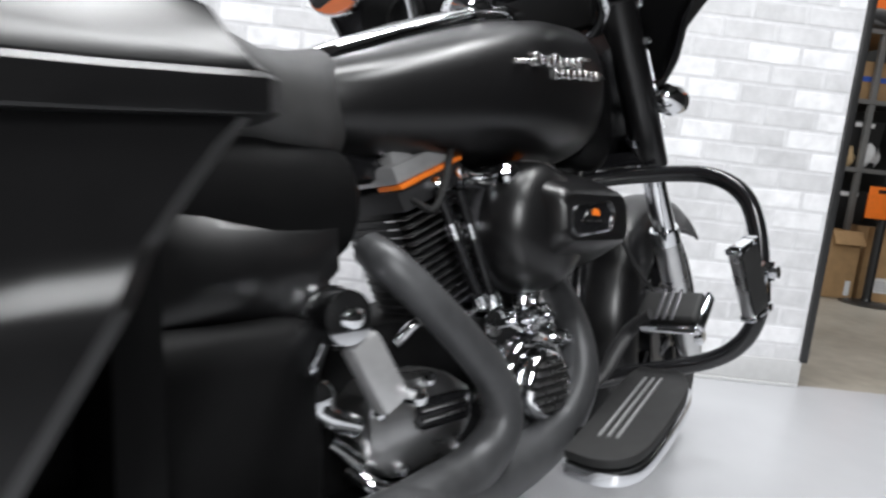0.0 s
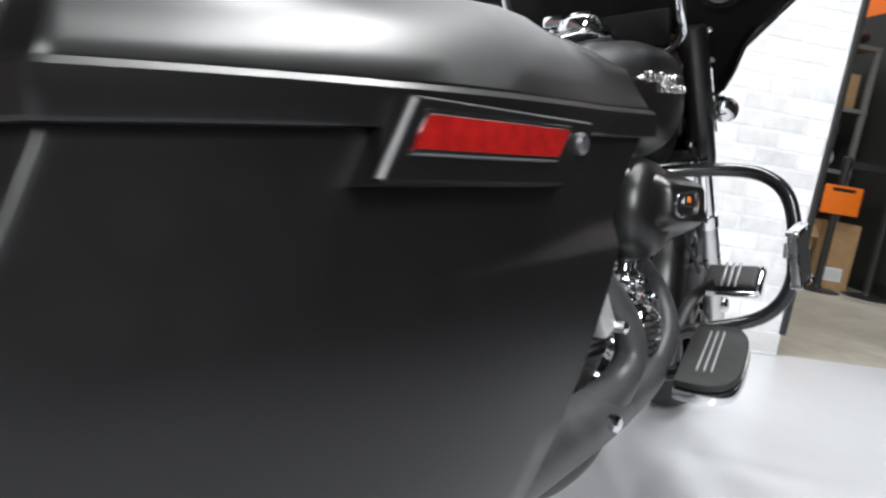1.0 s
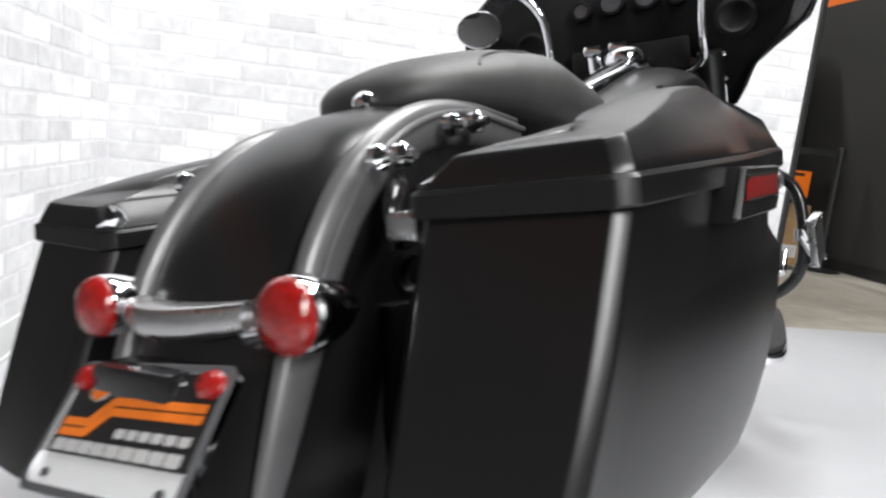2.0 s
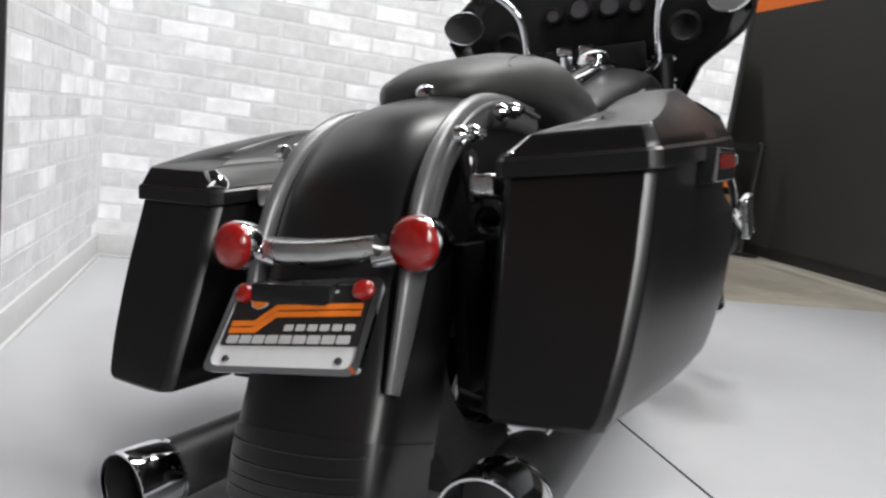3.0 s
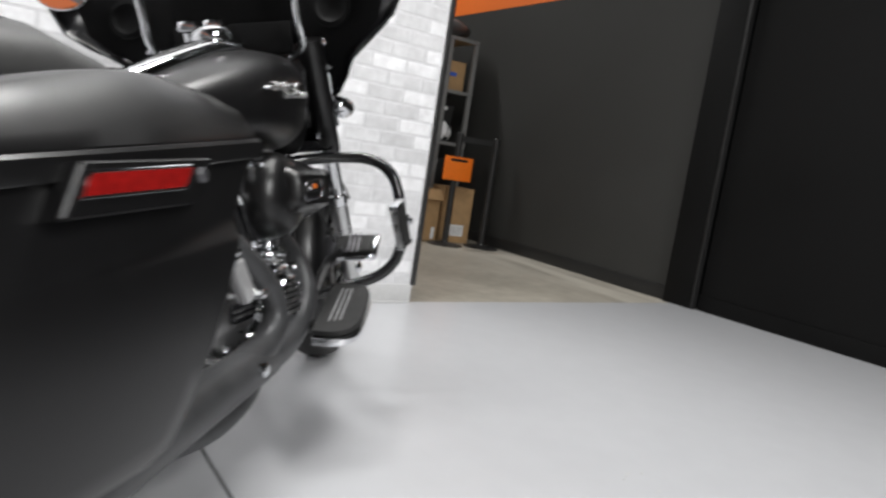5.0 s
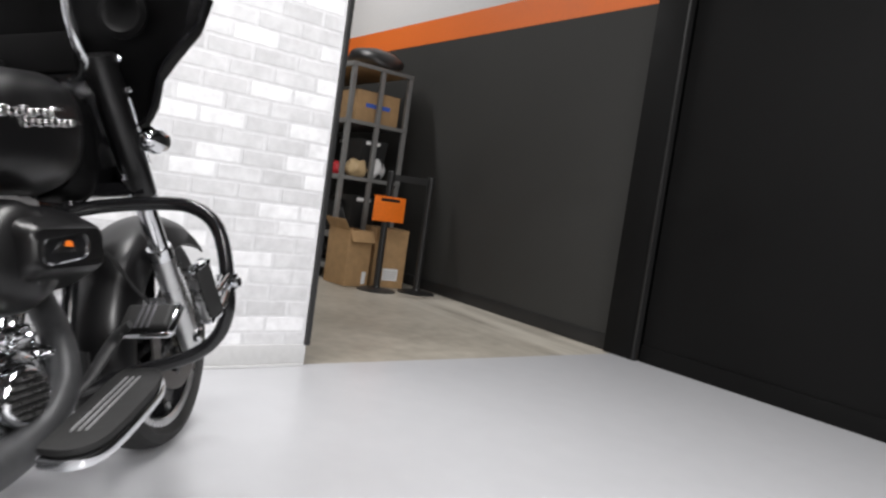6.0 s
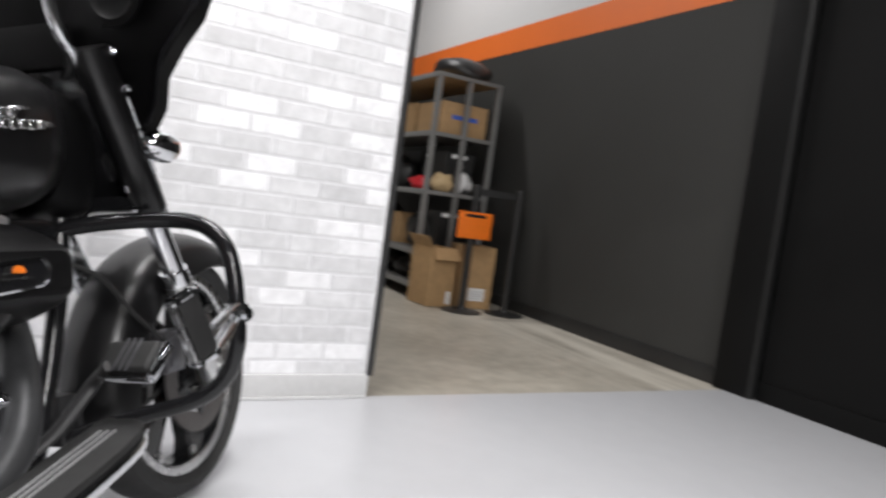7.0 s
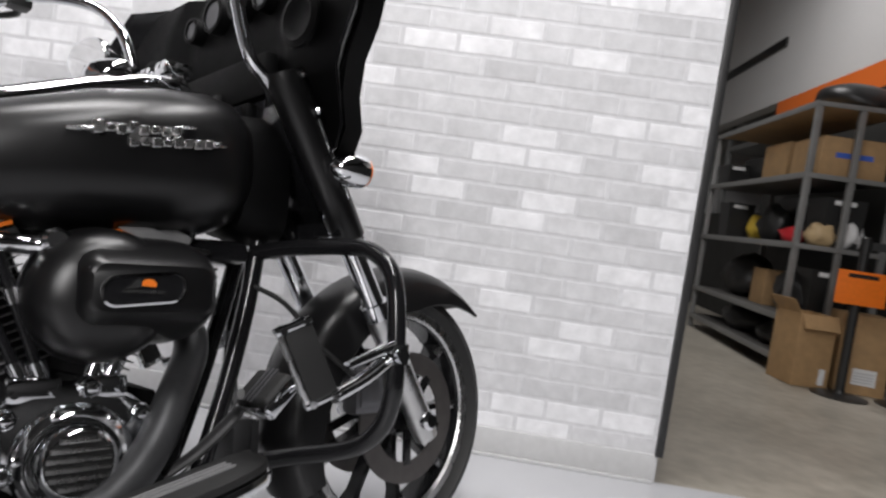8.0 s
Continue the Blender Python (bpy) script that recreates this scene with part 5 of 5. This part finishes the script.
# ---- the shop beyond the wall ----
shelf = blank("storage_shelf", UNIT, "grey metal storage shelf packed with boxes and parts", "shelf")
SX0, SX1, SY0, SY1 = 1.33, 1.92, 2.42, 4.40
for x in (SX0 + 0.02, (SX0 + SX1) / 2, SX1 - 0.02):
    part("post", box(x - 0.02, x + 0.02, SY0, SY0 + 0.035, 0.0, 1.80, 0.003), SHELFMETAL, shelf)
for x in (SX0 + 0.02, SX1 - 0.02):
    part("post", box(x - 0.02, x + 0.02, SY1 - 0.035, SY1, 0.0, 1.80, 0.003), SHELFMETAL, shelf)
for z in (0.12, 0.385, 0.870, 1.335, 1.80):
    tray = part("tray", box(SX0, SX1, SY0 + 0.004, SY1 - 0.004, z - 0.008, z + 0.008, 0.002), SHELFBOARD if z < 1.6 else CARD, shelf)
    part("tray_edge", merged(box(SX0 - 0.006, SX0 - 0.001, SY0, SY1, z - 0.03, z + 0.012, 0.001), box(SX0, SX1, SY0 - 0.006, SY0 - 0.001, z - 0.022, z + 0.01, 0.001)), SHELFMETAL, tray)


def carton(x0, x1, y0, y1, z0, z1, label, flaps=False, turn=0.0):
    c = Vector(((x0 + x1) / 2, (y0 + y1) / 2, z0))
    ob = blank("cardboard_box", UNIT @ pose(*c, 0, 0, turn), label, "box", "cardboard boxes")
    w, d, h = (x1 - x0) / 2, (y1 - y0) / 2, z1 - z0
    t = 0.005
    part("carton", merged(box(-w, w, -d, -d + t, 0, h, 0.001), box(-w, w, d - t, d, 0, h, 0.001), box(-w, -w + t, -d + t, d - t, 0, h, 0.001), box(w - t, w, -d + t, d - t, 0, h, 0.001), box(-w + t, w - t, -d + t, d - t, 0.001, t)), CARD, ob)
    if flaps:
        for m, sx in ((Matrix.Translation((0, -d, h)) @ Matrix.Rotation(radians(150), 4, "X"), w), (Matrix.Translation((-w, 0, h)) @ Matrix.Rotation(radians(-35), 4, "Y") @ Matrix.Rotation(radians(90), 4, "Z"), d)):
            part("flap", turned(box(-sx + 0.004, sx - 0.004, -0.002, 0.002, 0.001, 0.10), m), CARD, ob)
    else:
        part("lid_flap", merged(box(-w, w, -d, -0.002, h + 0.001, h + 0.005), box(-w, w, 0.002, d, h + 0.001, h + 0.005)), CARD, ob)
    return ob, w, d, h


b1, w, d, h = carton(1.30, 1.535, 2.12, 2.40, 0.0, 0.450, "open brown cardboard box with loose flaps on the floor", True, 8)
part("tape", box(0.05, 0.09, -d - 0.002, -d - 0.0005, 0.02, 0.12), PAPER, b1)
b2, w, d, h = carton(1.615, 1.90, 2.12, 2.40, 0.0, 0.485, "brown cardboard box with a white label on the floor", False, -10)
part("shipping_label", box(-0.05, 0.085, -d - 0.002, -d - 0.0005, 0.06, 0.16), PAPER, b2, "white printed label")
part("label_print", merged(*[box(-0.04, 0.07, -d - 0.003, -d - 0.0022, 0.075 + 0.018 * k, 0.083 + 0.018 * k) for k in range(4)]), GREYPRINT, b2)
b3, w, d, h = carton(1.44, 1.86, 2.50, 2.95, 1.344, 1.605, "brown cardboard box with blue print on the shelf")
part("blue_print", box(-0.12, 0.12, -d - 0.002, -d - 0.0005, 0.13, 0.165), BLUEPRINT, b3)
carton(1.45, 1.80, 3.05, 3.50, 1.344, 1.625, "plain brown cardboard box on the shelf")
carton(1.46, 1.72, 3.1, 3.35, 0.394, 0.66, "plain brown cardboard box low on the shelf")


def lump(name, centre, size, mat, label, category, seed, group=""):
    """A soft bag or bundle, with dents."""
    bm = bmesh.new()
    bmesh.ops.create_icosphere(bm, subdivisions=3, radius=1.0)
    for v in bm.verts:
        n1 = noise.noise(v.co * 1.7 + Vector((seed, 0, 0)))
        n2 = noise.noise(v.co * 4.5 + Vector((0, seed, 0)))
        v.co *= 1 + 0.28 * n1 + 0.10 * n2
        v.co = Vector((v.co.x * size[0] + centre[0], v.co.y * size[1] + centre[1], max(0, (v.co.z + 0.8)) * size[2] + centre[2]))
    return tagged(link(name, turned(bm, UNIT), mat, angle=60), label, category, group)


lump("plastic_bag", (1.72, 2.58, 0.880), (0.10, 0.11, 0.12), PAPER, "crumpled clear-white plastic bag of parts on the shelf", "bag", 1, "bags on the shelf")
lump("plastic_bag", (1.55, 2.56, 0.880), (0.09, 0.10, 0.09), TANBAG, "tan plastic bag of small parts on the shelf", "bag", 2, "bags on the shelf")
lump("plastic_bag", (1.52, 2.92, 0.880), (0.08, 0.12, 0.07), REDBAG, "dull red plastic bag on the shelf", "bag", 3, "bags on the shelf")
lump("wrapped_part", (1.56, 3.35, 0.880), (0.11, 0.16, 0.16), BLACKPLASTIC, "black bundle of loose parts on the shelf", "parts", 4, "bundles on the shelf")
lump("wrapped_part", (1.58, 3.70, 0.880), (0.10, 0.12, 0.12), YELLOW, "yellow and tan bundle of parts on the shelf", "parts", 5, "bundles on the shelf")
lump("wrapped_part", (1.60, 2.80, 0.394), (0.18, 0.22, 0.18), BLACKPLASTIC, "dark bundle of parts low on the shelf", "parts", 6, "bundles on the shelf")
lump("wrapped_part", (1.60, 3.78, 0.394), (0.18, 0.32, 0.20), BLACKPLASTIC, "dark bundle of parts low on the shelf", "parts", 7, "bundles on the shelf")
lump("wrapped_part", (1.61, 2.85, 0.129), (0.20, 0.30, 0.11), BLACKPLASTIC, "dark bundle of parts on the bottom shelf", "parts", 8, "bundles on the shelf")
lump("wrapped_part", (1.61, 3.62, 0.129), (0.20, 0.36, 0.12), BLACKPLASTIC, "dark bundle of parts on the bottom shelf", "parts", 9, "bundles on the shelf")
lump("red_cloth", (1.50, 4.25, 0.880), (0.06, 0.10, 0.18), REDBAG, "bright red plastic bag hanging on the shelf", "bag", 10)
def storage_bin(x, y, z, w, d, h):
    ob = blank("storage_bin", UNIT @ pose(x, y, z), "black plastic parts bin with a white label", "bin", "parts bins")
    part("bin_body", loft([[(a * w * f, b * d * f, hh) for a, b in ((-1, -1), (1, -1), (1, 1), (-1, 1))] for f, hh in ((0.86, 0.0), (1.0, h), (0.97, h), (0.84, 0.01))]), BLACKPLASTIC, ob)
    part("bin_label", box(-w * 0.65, w * 0.4, -d - 0.006, -d + 0.002, h - 0.045, h - 0.015), PAPER, ob)
for x, y, z, w, d, h in ((1.66, 2.64, 0.879, 0.13, 0.15, 0.33), (1.64, 2.64, 0.394, 0.13, 0.15, 0.33), (1.47, 3.98, 0.879, 0.11, 0.12, 0.30), (1.77, 3.40, 0.879, 0.12, 0.20, 0.36), (1.70, 3.88, 1.344, 0.17, 0.28, 0.24), (1.46, 4.20, 1.344, 0.10, 0.16, 0.18)):
    storage_bin(x, y, z, w, d, h)

# a spare motorcycle seat on top of the shelf
spare = [(2.44, 0.05, 1.87, 1.825), (2.48, 0.16, 1.94, 1.813), (2.62, 0.215, 2.00, 1.812), (2.80, 0.215, 2.02, 1.812), (2.90, 0.18, 1.965, 1.812), (3.02, 0.13, 1.90, 1.812), (3.16, 0.10, 1.925, 1.812), (3.26, 0.07, 1.93, 1.812), (3.30, 0.03, 1.88, 1.82)]
tagged(link("spare_seat", turned(loft([oval(y, hw, zt, zb, 28, 2.3, x0=1.68) for y, hw, zt, zb in spare]), UNIT), BLACKPLASTIC, angle=60), "black motorcycle seat lying on top of the shelf", "seat")

# belt barrier posts with an orange sign
def stanchion(x, y):
    ob = blank("barrier_post", UNIT @ pose(x, y, -0.003), "black belt barrier post with a flat round base", "barrier post", "barrier posts")
    part("base", lathe([(0.155, 0.0), (0.158, 0.006), (0.12, 0.016), (0.035, 0.024), (0.030, 0.04)], 40), BLACKPLASTIC, ob)
    part("pole", lathe([(0.027, 0.02), (0.027, 0.87), (0.031, 0.872), (0.031, 0.955), (0.024, 0.962)], 24), BLACKPLASTIC, ob)
    return ob
stanchion(1.555, 1.99)
stanchion(1.905, 1.93)
tagged(link("barrier_belt", turned(box(0.0, 0.292, -0.002, 0.002, 0.885, 0.935), UNIT @ pose(1.585, 1.985, 0, 0, 0, -9.7)), BLACKPLASTIC), "black webbing belt between the barrier posts", "belt")
sign = blank("sign", UNIT @ pose(1.555, 1.955, 0.0), "orange warning card clipped to a barrier post", "sign")
part("card", box(-0.145, 0.145, -0.006, -0.001, 0.555, 0.755, 0.002), SIGNORANGE, sign)
part("sign_print", merged(box(-0.085, 0.085, -0.0085, -0.0065, 0.715, 0.738)), BLACKPLATE, sign)

# far storage behind the opening
far = blank("storage_rack", UNIT, "dark metal rack with parts in the far storage opening", "rack")
for z in (1.55, 2.05, 2.45):
    part("rack_shelf", box(2.3, 3.6, 5.6, 7.2, z, z + 0.06, 0.005), SHELFMETAL, far)
for x, y in ((2.32, 5.65), (2.32, 7.15), (3.55, 5.65), (3.55, 7.15)):
    part("rack_post", box(x - 0.03, x + 0.03, y - 0.03, y + 0.03, 0.0, 2.9, 0.004), SHELFMETAL, far)
lump("wrapped_part", (2.6, 6.1, 2.11), (0.3, 0.3, 0.18), BLACKPLASTIC, "dark bundle of parts on the far rack", "parts", 12, "bundles on the rack")

# ---- bricks of the booth walls ----
PITCH, COURSE, LONG, HIGH, PHASE = 0.179, 0.0658, 0.165, 0.0545, -0.549
def brick_mesh(length, high):
    bm = box(-length / 2, length / 2, -0.0007, 0.0045, -high / 2, high / 2)
    top = [e for e in bm.edges if all(v.co.y < 0 for v in e.verts)]
    bmesh.ops.bevel(bm, geom=top, offset=0.0008, segments=1, affect="EDGES")
    me = bpy.data.meshes.new("brick")
    bm.to_mesh(me)
    bm.free()
    me.materials.append(BRICKFACE)
    return me
shared = {}
def lay(wall, along0, along1, near, m, count):
    """Courses of bricks between two ends; the ones within the stretch are objects, the rest one mesh."""
    rest, laid = [], 0
    for row in range(38):
        z0, z1 = max(0.095, 0.0464 + row * COURSE - HIGH / 2), min(TOP - 0.004, 0.0464 + row * COURSE + HIGH / 2)
        if z1 - z0 < 0.012:
            continue
        z, high = (z0 + z1) / 2, round(z1 - z0, 4)
        x = PHASE + (PITCH / 2 if row % 2 else 0) - 30 * PITCH
        while x < along1:
            a, b = max(x, along0), min(x + LONG, along1)
            if b - a > 0.02:
                c, length = (a + b) / 2, round(b - a, 3)
                if near[0] < c < near[1] and near[2] < z < near[3] and laid < count:
                    if (length, high) not in shared:
                        shared[length, high] = brick_mesh(length, high)
                    ob = new("brick", shared[length, high])
                    ob.parent = wall
                    ob.matrix_local = m @ Matrix.Translation((c, 0, z))
                    laid += 1
                else:
                    rest.append((c, z, length, high))
            x += PITCH
    verts, faces = [], []
    for c, z, length, high in rest:
        h, w, i = high / 2, length / 2, len(verts)
        q = 0.0008
        for (dx, dz, y) in ((-w, -h, 0.0045), (w, -h, 0.0045), (w, h, 0.0045), (-w, h, 0.0045), (-w, -h, 0.000), (w, -h, 0.000), (w, h, 0.000), (-w, h, 0.000), (-w + q, -h + q, -0.0007), (w - q, -h + q, -0.0007), (w - q, h - q, -0.0007), (-w + q, h - q, -0.0007)):
            verts.append(m @ Vector((c + dx, y, z + dz)))
        faces += [(i + 8, i + 9, i + 10, i + 11)] + [(i + a + k, i + a + (k + 1) % 4, i + a + 4 + (k + 1) % 4, i + a + 4 + k) for a in (0, 4) for k in range(4)]
    me = bpy.data.meshes.new("far_bricks")
    me.from_pydata([tuple(v) for v in verts], [], faces)
    me.materials.append(BRICKREST)
    ob = new("far_bricks", me)
    ob.parent = wall
    ob["kind"] = "stuff"
    return laid


def island_copy(mat):
    """The brick material with its tone taken from each island of a joined mesh."""
    c = mat.copy()
    nt = c.node_tree
    info = next(n_ for n_ in nt.nodes if n_.bl_idname == "ShaderNodeObjectInfo")
    geo = nt.nodes.new("ShaderNodeNewGeometry")
    to = info.outputs["Random"].links[0].to_socket
    nt.links.new(geo.outputs["Random Per Island"], to)
    return c
BRICKREST = island_copy(BRICKFACE)
lay(wall_white, CORNER + 0.002, -0.014, (-1.75, 0.0, 0.0, 1.62), UNIT, 300)
lay(wall_left, SIDE_END + 0.004, -0.003, (-1.6, 0.0, 0.0, 0.9), UNIT @ Matrix.Translation((CORNER, 0, 0)) @ Matrix.Rotation(radians(90), 4, "Z"), 120)
